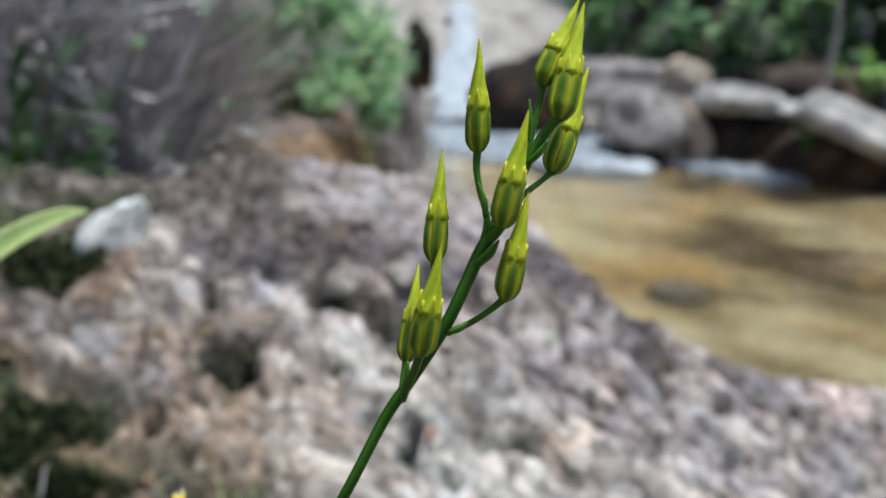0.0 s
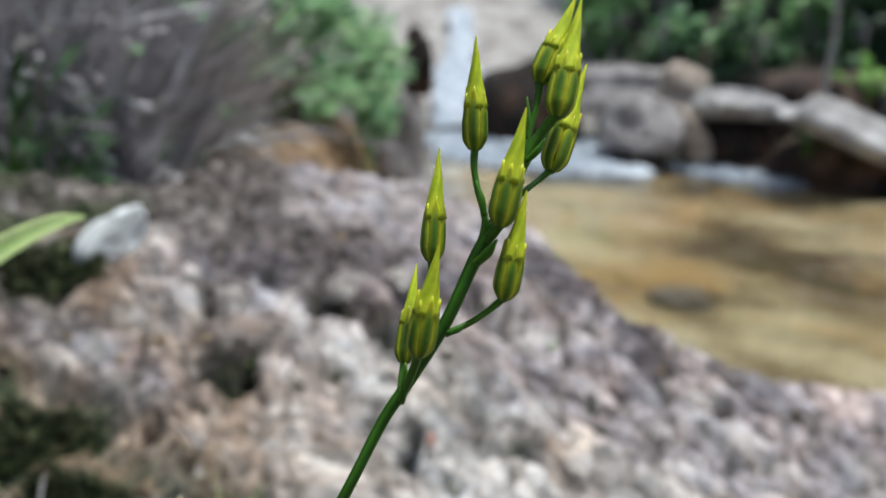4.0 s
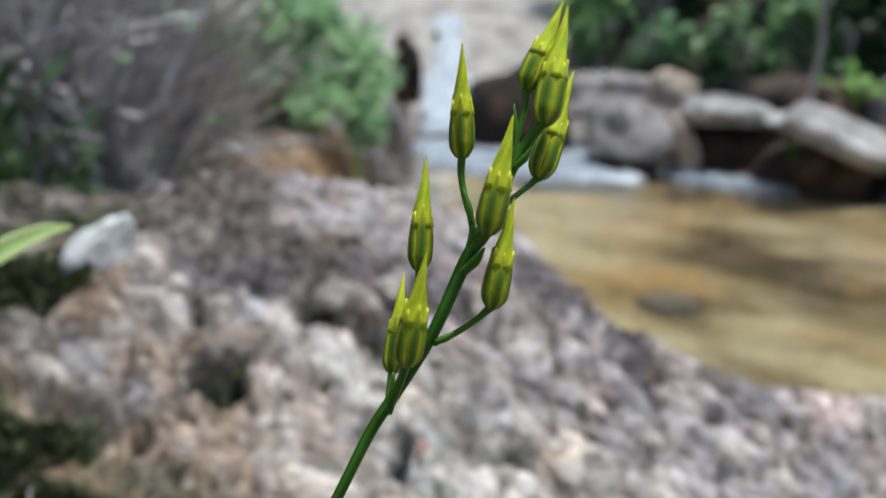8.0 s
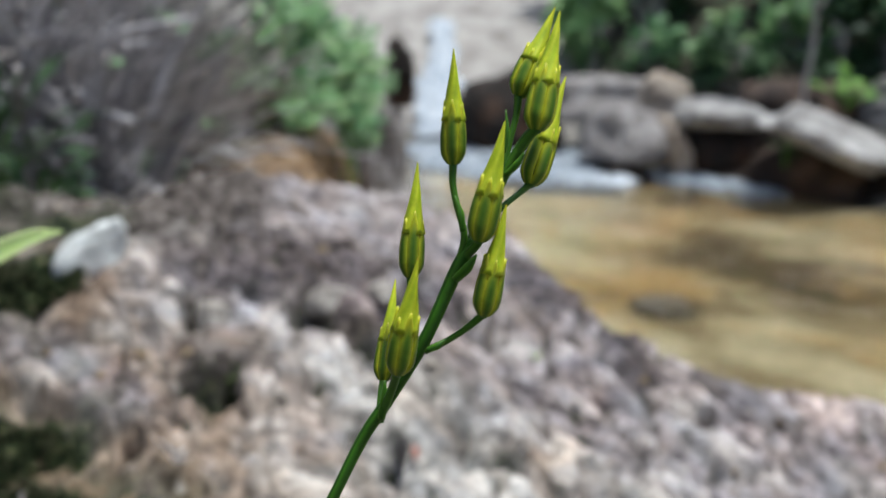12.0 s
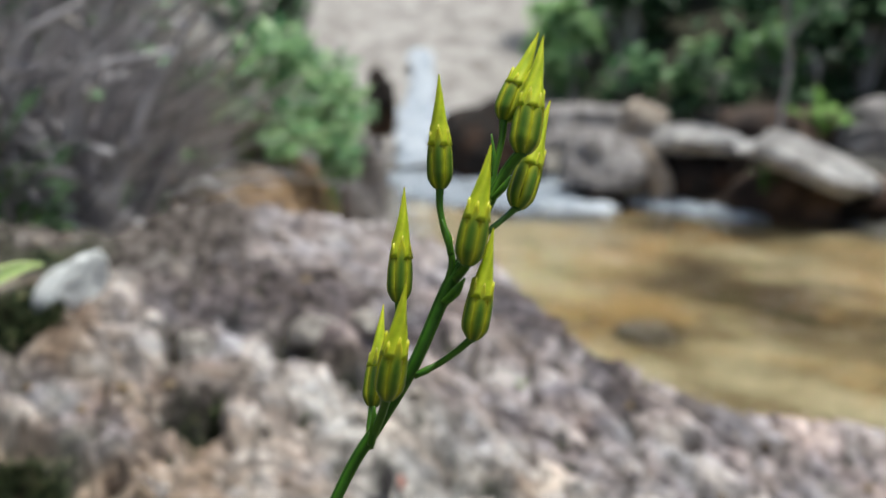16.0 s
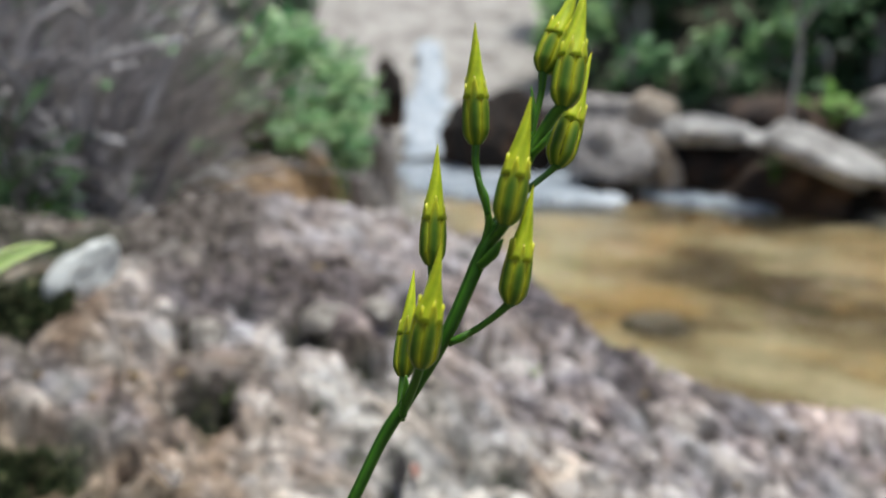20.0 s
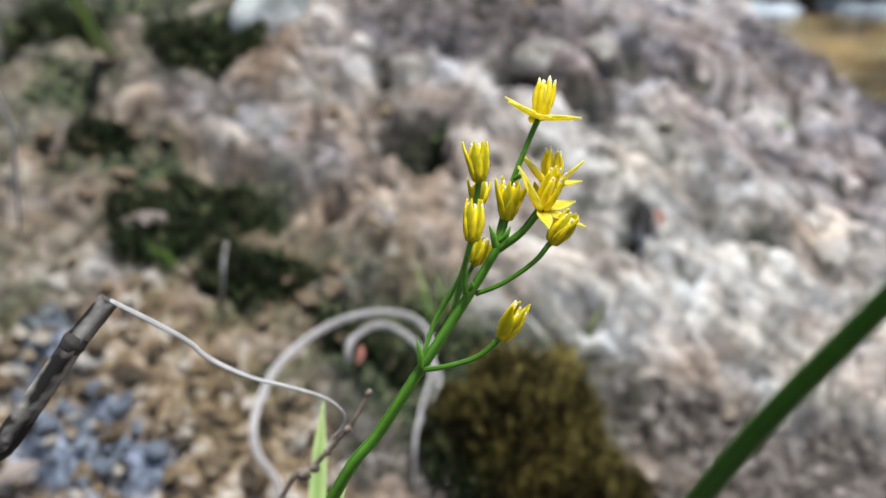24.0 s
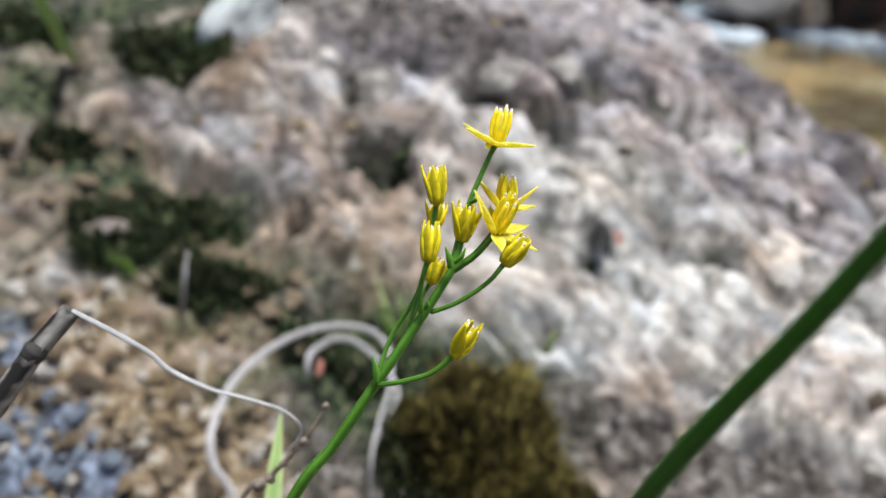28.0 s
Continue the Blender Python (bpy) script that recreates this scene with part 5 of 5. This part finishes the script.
def dead_stem(x, y, ln, r, lean, seed, label, green=False):
    """A bleached dead stem leaning on the bank, with a few withered leaves on it."""
    rng = random.Random(seed)
    root = empty("dead_stem", (x, y, ground_at(x, y)), label, "dead stem", "dead stems on the bank")
    d = Vector((lean, -0.25 + rng.uniform(-0.15, 0.15), 1.0)).normalized()
    pts = [Vector((0, 0, -0.03)), d * ln * 0.35 + Vector((rng.uniform(-0.02, 0.02), 0, 0.01)), d * ln * 0.7 + Vector((rng.uniform(-0.03, 0.03), 0, 0)), d * ln + Vector((0.03, -0.02, -0.04))]
    v, f, t = tube(pts, [r, r * 0.9, r * 0.7, r * 0.3], 6, 6, 0, 0.3)
    mesh_object("stem", v, f, DRY, root)
    line = spline(pts, 6)
    for k in range(2):
        q = line[rng.randrange(6, len(line) - 1)]
        out = (rand_dir(rng) + Vector((0, -0.3, -0.7))).normalized()
        s = rng.uniform(0.02, 0.045)
        v, f, t = strip([q, q + out * s * 0.5 + Vector((0, 0, s * 0.1)), q + out * s], [s * 0.06, s * 0.36, s * 0.05], (0.2, -0.8, 0.5), 4, 4, 0.4, 0.001)
        mesh_object("withered_leaf", v, f, DRY_BROWN, root)
    for k in range(5 if green else 0):
        q = line[rng.randrange(8, len(line) - 1)]
        out = (rand_dir(rng) + Vector((0.2, -0.5, 0.1))).normalized()
        s = rng.uniform(0.025, 0.05)
        v, f, t = strip([q, q + out * s * 0.5 + Vector((0, 0, s * 0.1)), q + out * s], [s * 0.06, s * 0.42, s * 0.05], (0.2, -0.8, 0.5), 4, 4, -0.2, 0.001)
        mesh_object("leaf", v, f, LEAF_MID, root, "green leaf")


rng = random.Random(77)
for k in range(130):
    y = rng.uniform(1.0, 2.0)
    x = -0.17 - 0.21 * y - rng.random() * (0.1 + 0.30 * y)
    r = rng.uniform(0.004, 0.013)
    dead_stem(x, y, rng.uniform(0.15, 0.30), r, min(0.75, rng.gauss(0.5, 0.25)), 300 + k, "half-dead stem with a few green leaves on the bank" if k % 4 == 0 else "thick bleached dead stem leaning on the bank" if r > 0.0085 else "thin bleached dead stem leaning on the bank", k % 4 == 0)


# ---- stones, moss and litter on the outcrop ----
def covered(x, y):
    """How far moss, and the painted darkening of pits, covers the rock here."""
    i = int(np.clip(np.searchsorted(GRID["xs"], x), 0, len(GRID["xs"]) - 1))
    j = int(np.clip(np.searchsorted(GRID["ys"], y), 0, len(GRID["ys"]) - 1))
    return float(GRID["moss"][j, i])


def stone(name, x, y, size, material, seed, label, group, sink=0.35, turn=0.0, height=None):
    bm = bmesh.new()
    bmesh.ops.create_icosphere(bm, subdivisions=4 if max(size) > 0.012 else 3, radius=1.0)
    off = Vector((seed * 5.1, seed * 2.3, seed * 9.7))
    planes = break_planes(seed, 10, 0.5, 0.85)
    for v in bm.verts:
        p = hewn(v.co.copy(), planes) * 1.2
        p *= 1 + 0.2 * noise.noise(p * 1.1 + off) + 0.10 * noise.noise(p * 3.6 + off)
        v.co = Vector((p.x * size[0], p.y * size[1], p.z * size[2]))
    me = bpy.data.meshes.new(name)
    bm.to_mesh(me)
    bm.free()
    me.polygons.foreach_set("use_smooth", [True] * len(me.polygons))
    me.materials.append(material)
    ob = new(name, me)
    z = surface(x, y) if height is None else height
    ob.matrix_world = pose(x, y, z + size[2] * (1 - 2 * sink) * 0.5, 0, 0, turn)
    return tagged(ob, label, "stone", group)


quartz = stone("white_stone", -0.198, 0.566, (0.014, 0.013, 0.025), WHITE_STONE, 21, "whitish quartz stone lying on the mossy ledge", "loose stones", 0.42, 10)
quartz.matrix_world = quartz.matrix_world @ Matrix.Rotation(radians(38), 4, 'Y')
stone("stone", -0.117, 0.541, (0.009, 0.007, 0.013), PEBBLE_PALE, 2, "pale stone wedged in the outcrop", "loose stones", 0.3)
stone("stone", -0.051, 0.566, (0.016, 0.010, 0.009), PEBBLE_PALE, 3, "pale rounded stone set in a hollow", "loose stones", 0.35)
stone("stone", -0.020, 0.574, (0.009, 0.008, 0.008), PEBBLE_PALE, 4, "pale rounded stone set in a hollow", "loose stones")
rng = random.Random(8)
for k in range(70):
    x, y = rng.uniform(-0.27, -0.115), rng.uniform(0.27, 0.405)
    s = rng.uniform(0.002, 0.0055)
    if covered(x, y) > 0.4:
        continue
    kind = rng.choice((PEBBLE_TAN, PEBBLE_TAN, PEBBLE_TAN, PEBBLE_PALE))
    stone("pebble", x, y, (s * rng.uniform(0.8, 1.4), s, s * rng.uniform(0.6, 0.9)), kind, 10 + k, "tan pebble among the gravel" if kind == PEBBLE_TAN else "pale pebble among the gravel", "pebbles", 0.5, rng.uniform(0, 180))
for k in range(45):
    x, y = rng.gauss(-0.204, 0.013), rng.gauss(0.330, 0.010)
    s = rng.uniform(0.0014, 0.0034)
    stone("pebble", x, y, (s * 1.2, s, s * 0.7), PEBBLE_GREY if k % 7 else PEBBLE_PALE, 100 + k, "blue-grey pebble in the gravel" if k % 7 else "pale pebble among the gravel", "pebbles", 0.45, 40 * k)


rng = random.Random(91)
for k in range(80):
    t = rng.random()
    x, y = -0.25 + 0.15 * t + rng.gauss(0, 0.016), 0.475 - 0.10 * t + rng.gauss(0, 0.012)
    s = rng.uniform(0.002, 0.005)
    stone("rock_chip", x, y, (s * rng.uniform(1.0, 1.7), s, s * rng.uniform(0.5, 0.8)), PEBBLE_TAN, 200 + k, "tan chip of rock lying in the moss", "rock chips", 0.25, rng.uniform(0, 180))


def grit():
    """Fine gravel and crumbs of rock lying on the outcrop."""
    rng = random.Random(31)
    verts, faces = [], []
    for k in range(650):
        if k % 6:
            x, y = rng.uniform(-0.30, -0.105), rng.uniform(0.26, 0.415)
        else:
            x, y = rng.uniform(-0.3, 0.3), rng.uniform(0.3, 0.66)
        if covered(x, y) > 0.25:
            continue
        s = 0.0014 + 0.0046 * rng.random() ** 2.2
        c = Vector((x, y, surface(x, y) + s * 0.3))
        k0 = len(verts)
        a = rng.uniform(0, 3)
        u, w = Vector((math.cos(a), math.sin(a), rng.uniform(-0.3, 0.3))), Vector((-math.sin(a), math.cos(a), rng.uniform(-0.3, 0.3)))
        verts += [c + u * s, c + w * s * 0.8, c - u * s * 0.9, c - w * s * 0.7, c + Vector((0, 0, s * 0.8)), c - Vector((0, 0, s * 0.6))]
        for i in range(4):
            faces += [(k0 + i, k0 + (i + 1) % 4, k0 + 4), (k0 + (i + 1) % 4, k0 + i, k0 + 5)]
    ob = mesh_object("grit", verts, faces, GRIT, smooth=False)
    tagged(ob, "fine tan and pale grit scattered on the rock", "gravel", kind="stuff")


gm = Mat("grit_stone", 0.9, 0.2)
gm.colour(gm.mix(0.15, gm.ramp(gm.island(), [(0.0, (0.02, 0.015, 0.011)), (0.3, (0.13, 0.085, 0.045)), (0.55, (0.24, 0.175, 0.10)), (0.8, (0.33, 0.28, 0.23)), (1.0, (0.55, 0.51, 0.46))]), (0.24, 0.21, 0.17)))
GRIT = gm.m
grit()


def moss_cushion(x, y, rx, ry, h, material, seed, label, tufts=900):
    """A rounded cushion of moss, shaggy with short upright shoots."""
    rng = random.Random(seed)
    root = empty("moss_cushion", (x, y, surface(x, y)), label, "moss", "moss cushions")
    n, m = 10, 26
    verts, faces = [], []

    def skin(r, a):
        px, py = rx * r * math.cos(a), ry * r * math.sin(a)
        wob = 1 + 0.5 * noise.noise(Vector((math.cos(a) * 1.5, math.sin(a) * 1.5, seed)))
        px, py = px * wob, py * wob
        lift = 0.75 * h * (1 - r * r) ** 0.6 if r < 1 else 0
        lift *= 1 + 0.4 * noise.noise(Vector((px * 60, py * 60, seed)))
        return Vector((px, py, surface(x + px, y + py) - surface(x, y) + lift - 0.002))

    verts.append(skin(0, 0))
    for i in range(1, n + 1):
        verts += [skin(i / n, 2 * math.pi * j / m) for j in range(m)]
    faces += [(0, 1 + j, 1 + (j + 1) % m) for j in range(m)]
    for i in range(n - 1):
        faces += [(1 + i * m + j, 1 + (i + 1) * m + j, 1 + (i + 1) * m + (j + 1) % m, 1 + i * m + (j + 1) % m) for j in range(m)]
    mesh_object("moss_body", verts, faces, material, root)
    v, f = [], []
    for k in range(tufts * 2):
        r, a = math.sqrt(rng.random()), rng.uniform(0, 6.28)
        c = skin(r, a)
        d = (Vector((c.x / rx * 0.5, c.y / ry * 0.5, 1)) + rand_dir(rng) * 0.5).normalized()
        ln, w = rng.uniform(0.002, 0.011), rng.uniform(0.0005, 0.0012)
        s = d.cross(rand_dir(rng)).normalized()
        u = d.cross(s)
        k0 = len(v)
        v += [c + s * w, c - s * w * 0.5 + u * w, c - s * w * 0.5 - u * w, c + d * ln]
        f += [(k0, k0 + 1, k0 + 3), (k0 + 1, k0 + 2, k0 + 3), (k0 + 2, k0, k0 + 3)]
    pile = mesh_object("moss_felt", v, f, material, root, smooth=False)
    pile["kind"] = "stuff"


moss_cushion(-0.047, 0.352, 0.030, 0.024, 0.018, MOSS_BROWN, 1, "brownish-green moss cushion on the outcrop's foot", 1500)
moss_cushion(-0.020, 0.338, 0.014, 0.014, 0.008, MOSS_BROWN, 2, "small brownish moss cushion", 600)
moss_cushion(-0.068, 0.345, 0.016, 0.016, 0.006, MOSS_GREEN, 3, "dark moss cushion beside the brown one", 600)
moss_cushion(-0.194, 0.454, 0.022, 0.016, 0.008, MOSS_GREEN, 4, "dark green moss in a hollow of the rock", 900)
moss_cushion(-0.160, 0.404, 0.024, 0.016, 0.008, MOSS_GREEN, 5, "dark green moss in a hollow of the rock", 900)
moss_cushion(-0.222, 0.546, 0.036, 0.018, 0.010, MOSS_GREEN, 6, "dark moss under the white stone", 900)
moss_cushion(-0.312, 0.548, 0.026, 0.016, 0.008, MOSS_GREEN, 7, "dark green moss on the ledge", 600)
moss_cushion(-0.254, 0.474, 0.016, 0.010, 0.006, MOSS_GREEN, 8, "dark green moss on the ledge", 600)
moss_cushion(-0.205, 0.425, 0.026, 0.016, 0.008, MOSS_GREEN, 10, "dark green moss in the gap of the rock", 900)
moss_cushion(-0.110, 0.491, 0.013, 0.012, 0.004, MOSS_GREEN, 11, "dark moss deep in a hole of the rock", 700)
moss_cushion(-0.108, 0.386, 0.022, 0.012, 0.006, MOSS_GREEN, 9, "dark moss in the gap between the stones", 500)


# ---- grass, dry stalks and litter close to the lens ----
def blade(name, pts, widths, normal, material, label, category, group="", cup=-0.35):
    base = Vector(pts[0])
    v, f, t = strip([Vector(p) - base for p in pts], widths, normal, 8, 6, cup, 0.0004)
    ob = mesh_object(name, v, f, material, tone=t)
    ob.location = base
    return tagged(ob, label, category, group)


blade("wild_grass", [(-0.36, 0.19, 0.12), (-0.27, 0.235, 0.308), (-0.19, 0.258, 0.360), (-0.1341, 0.2667, 0.3808), (-0.1249, 0.2687, 0.3856), (-0.1166, 0.2725, 0.3918), (-0.1082, 0.276, 0.3967), (-0.1011, 0.2789, 0.3996), (-0.0945, 0.2812, 0.4006)],
      [0.006, 0.007, 0.008, 0.0083, 0.008, 0.0074, 0.006, 0.0042, 0.0005], (0.25, -0.75, 0.6), BLADE, "arching pale green grass blade", "grass", "grass blades")
blade("wild_grass", [(-0.2732, 0.5331, surface(-0.2732, 0.5331)), (-0.2670, 0.5080, 0.316), (-0.2616, 0.4912, 0.3286), (-0.2551, 0.463, 0.3478), (-0.248, 0.434, 0.363)], [0.007, 0.009, 0.0085, 0.007, 0.0008], (0.1, -1, 0.3), BLADE, "short green grass blade on the ledge", "grass", "grass blades")
blade("wild_grass", [(-0.0782, 0.2001, 0.279), (-0.0792, 0.2067, 0.2874), (-0.0796, 0.2114, 0.2938), (-0.0797, 0.2166, 0.3012)], [0.0022, 0.0032, 0.0026, 0.0002], (0.3, -1, 0.4), BLADE, "young pale green grass blade", "grass", "grass blades", -0.15)
blade("wild_grass", [(-0.0646, 0.1647, 0.314), (-0.0644, 0.1688, 0.3187), (-0.0637, 0.1708, 0.3208), (-0.0631, 0.1725, 0.3222)], [0.0007, 0.0013, 0.0011, 0.0001], (0.3, -1, 0.4), BLADE, "young green shoot beside the flower stem", "grass", "grass blades", -0.15)
for pts, w in (([(-0.1200, 0.306, 0.195), (-0.1258, 0.3116, 0.21), (-0.1323, 0.3165, 0.2146), (-0.1353, 0.3225, 0.2212), (-0.1352, 0.3327, 0.2268), (-0.132, 0.3436, 0.2326), (-0.1234, 0.3555, 0.2379), (-0.113, 0.3637, 0.2411), (-0.1017, 0.369, 0.2416), (-0.0905, 0.3703, 0.2399), (-0.0831, 0.3666, 0.2347), (-0.0808, 0.3566, 0.2267), (-0.0826, 0.3458, 0.2194), (-0.0833, 0.3316, 0.2128), (-0.0833, 0.328, 0.195)], 0.0025),
               ([(-0.112, 0.366, 0.212), (-0.1138, 0.3689, 0.2255), (-0.1118, 0.3746, 0.2285), (-0.1053, 0.3797, 0.2306), (-0.098, 0.3814, 0.2287), (-0.0882, 0.3744, 0.2254), (-0.0795, 0.3656, 0.218), (-0.0832, 0.349, 0.2115), (-0.085, 0.345, 0.195)], 0.0022)):
    blade("dry_grass", pts, [w * 0.85, w, w, w * 0.85, w * 0.5, w * 0.3], (0.2, -1, 0.3), GREY_DRY, "grey dry grass blade bent over in an arch", "dry grass", "dry grass blades", 0.2)
blade("dry_grass", [(-0.1673, 0.3855, 0.2328), (-0.1636, 0.3816, 0.2491), (-0.163, 0.3861, 0.2601)], [0.0012, 0.0016, 0.0005], (0.1, -1, 0.2), GREY_DRY, "short bleached grass stub", "dry grass", "dry grass blades")
blade("dry_grass", [(-0.250, 0.30, surface(-0.25, 0.30) + 0.003), (-0.215, 0.298, surface(-0.215, 0.298) + 0.010), (-0.185, 0.30, surface(-0.185, 0.30) + 0.006), (-0.165, 0.295, surface(-0.165, 0.295) + 0.002)], [0.001, 0.0022, 0.002, 0.0008], (0, -0.5, 1), PALE_DRY, "bleached grass lying on the gravel", "dry grass", "dry grass blades")
blade("dry_grass", [(-0.268, 0.42, surface(-0.268, 0.42)), (-0.262, 0.415, 0.275), (-0.258, 0.412, 0.295), (-0.262, 0.41, 0.315)], [0.0015, 0.002, 0.0016, 0.0006], (0.1, -1, 0.2), PALE_DRY, "thin bleached grass stem", "dry grass", "dry grass blades")

bent = empty("broken_stalk", (-0.09537, 0.17675, 0.34017), "broken dry grass stalk with a bleached blade hanging from its bend", "dry grass")


def local(points, root):
    return [Vector(p) - Vector(root) for p in points]


R0 = (-0.09537, 0.17675, 0.34017)
v, f, t = tube(local([(-0.14303, 0.12861, 0.2405), (-0.11368, 0.15823, 0.3147), (-0.10711, 0.1672, 0.32463), (-0.10351, 0.17072, 0.32982), (-0.0996, 0.17386, 0.33535), (-0.09553, 0.17676, 0.34023)], R0), [0.0017, 0.0016, 0.0016, 0.0015, 0.0014, 0.0013], 12, 8, 0.08, 0.05)
t = [0.20 + 1.5 * noise.noise(Vector((k % 12 * 0.55, k // 12 * 0.10, 2.0))) + 0.5 * noise.noise(q * 900) for k, q in enumerate(v)]
mesh_object("stalk", v, f, DARK_DRY, bent, "dark weathered stalk", t)
node = Vector((-0.0996, 0.17386, 0.33535)) - Vector(R0)
step = (Vector((-0.09553, 0.17676, 0.34023)) - Vector((-0.0996, 0.17386, 0.33535))).normalized() * 0.0012
v, f, t = tube([node - step, node, node + step], [0.0014, 0.0017, 0.0014], 10, 5)
mesh_object("node", v, f, DARK_DRY, bent, "swollen dark joint", [0.1] * len(v))
v, f, t = strip(local([(-0.09537, 0.17675, 0.34017), (-0.09112, 0.17882, 0.33628), (-0.08762, 0.18088, 0.33254), (-0.08511, 0.18194, 0.32923), (-0.08043, 0.18406, 0.32537), (-0.0764, 0.1866, 0.3227), (-0.07213, 0.18908, 0.31983), (-0.06999, 0.19046, 0.31738), (-0.06923, 0.19161, 0.3147), (-0.06996, 0.19173, 0.31251), (-0.07168, 0.19185, 0.31051)], R0),
                [0.0006, 0.0008, 0.00065, 0.0007, 0.00055, 0.0005, 0.0004, 0.00034, 0.0003, 0.00024, 0.00016], (-0.25, -0.5, 1.0), 8, 4, 0.3, 0.0002)
mesh_object("blade", v, f, PALE_DRY, bent, "bleached curling blade", t)

twig = empty("twig", (-0.0781, 0.1884, 0.3034), "thin dry brown twig with knobby joints", "twig")
R1 = (-0.0781, 0.1884, 0.3034)
tw = [(-0.101, 0.172, 0.230), (-0.088, 0.181, 0.280), (-0.0781, 0.1884, 0.3034), (-0.0747, 0.1898, 0.3061), (-0.0706, 0.1919, 0.3103), (-0.0682, 0.1933, 0.3132), (-0.0661, 0.1949, 0.3170)]
v, f, t = tube(local(tw, R1), [0.0006, 0.0005, 0.00042, 0.0004, 0.00038, 0.00034, 0.0003], 8, 8, 0, 0.5)
mesh_object("shaft", v, f, TWIG, twig, tone=[0.4 + 0.8 * noise.noise(q * 700) for q in v])
for q, s in (((-0.0755, 0.1892, 0.3056), 0.0013), ((-0.0742, 0.1902, 0.3062), 0.0011), ((-0.0722, 0.1912, 0.3085), 0.0008), ((-0.0692, 0.1926, 0.3119), 0.0008), ((-0.0661, 0.1949, 0.3171), 0.0007)):
    q = Vector(q) - Vector(R1)
    prof = [(-s, s * 0.1, 0.2), (-s * 0.5, s * 0.7, 0.5), (s * 0.2, s * 0.75, 0.8), (s * 0.8, s * 0.35, 0.9), (s, s * 0.05, 1)]
    d = moved(lathe(prof, 9, 3, 0.25), Matrix.Translation(q) @ Matrix.Rotation(0.7, 4, 'Y'))
    mesh_object("knob", d[0], d[1], TWIG, twig, "pale dry bud scale", d[2])


def fallen_leaf(x, y, size, turn, tilt, material, label, lift=0.004, slim=1.0):
    pts = [Vector((-size * 0.5, 0, 0)), Vector((-size * 0.15, 0, size * 0.14)), Vector((size * 0.2, 0, size * 0.12)), Vector((size * 0.5, 0, -size * 0.02))]
    v, f, t = strip(pts, [size * 0.05, size * 0.36 * slim, size * 0.3 * slim, size * 0.04], (0, 0, 1), 6, 6, 0.6, 0.0005)
    ob = mesh_object("fallen_leaf", v, f, material, tone=t)
    ob.matrix_world = pose(x, y, surface(x, y) + lift, tilt, 0, turn)
    return tagged(ob, label, "leaf", "fallen leaves")


# black strip laid where the rock has a shaded slit
fallen_leaf(-0.0035, 0.4565, 0.038, 94, 10, SLIT_SHADE, "black strip standing in for a shaded slit in the rock", 0.006, 0.5)
fallen_leaf(0.0035, 0.458, 0.015, 95, 15, RUST, "small rust-red dead leaf in a crack of the rock", 0.006, 0.8)
fallen_leaf(-0.210, 0.420, 0.026, 15, 25, LITTER, "curled grey-brown dead leaf on the moss")
fallen_leaf(-0.218, 0.315, 0.018, 60, 30, LITTER, "curled pale dead leaf on the gravel", 0.005)
fallen_leaf(-0.1087, 0.3640, 0.013, 100, 30, RUST, "reddish dead leaf scrap beside the dry grass", 0.002, 0.6)


def grass_tuft(x, y, count, height, materials, seed, label):
    """Fine blades rising from a crack of the rock."""
    rng = random.Random(seed)
    root = empty("grass_tuft", (x, y, surface(x, y)), label, "grass", "grass tufts")
    for k in range(count):
        a, lean = rng.uniform(0, 6.28), rng.uniform(0.1, 0.8)
        d = Vector((math.cos(a) * lean, math.sin(a) * lean, 1)).normalized() * height * rng.uniform(0.5, 1.1)
        foot = Vector((rng.gauss(0, 0.003), rng.gauss(0, 0.002), -0.002))
        v, f, t = strip([foot, foot + d * 0.5, foot + d + Vector((d.x * 0.3, d.y * 0.3, -0.1 * height))], [0.0006, 0.0009, 0.0001], (0.1, -1, 0.3), 4, 2, 0.2, 0.0001)
        mesh_object("blade", v, f, materials[k % len(materials)], root, tone=t)


grass_tuft(-0.025, 0.4150, 18, 0.016, (TWIG, BLADE, GREY_DRY), 4, "small tuft of withered grass in a crack of the pale rock")
grass_tuft(-0.0852, 0.4020, 26, 0.026, (BLADE, STEM_BRIGHT, BLADE), 5, "soft tuft of fine green grass on the rock")
grass_tuft(-0.1961, 0.4077, 12, 0.016, (STEM_BRIGHT, BLADE), 6, "small green grass tuft at the edge of the moss")
grass_tuft(0.0755, 0.5661, 12, 0.008, (STEM_BRIGHT, BLADE), 7, "tiny green tuft on the outcrop's shoulder")
grass_tuft(-0.1104, 0.4420, 8, 0.020, (PALE_DRY, GREY_DRY), 8, "few bleached grass blades standing in the rock")
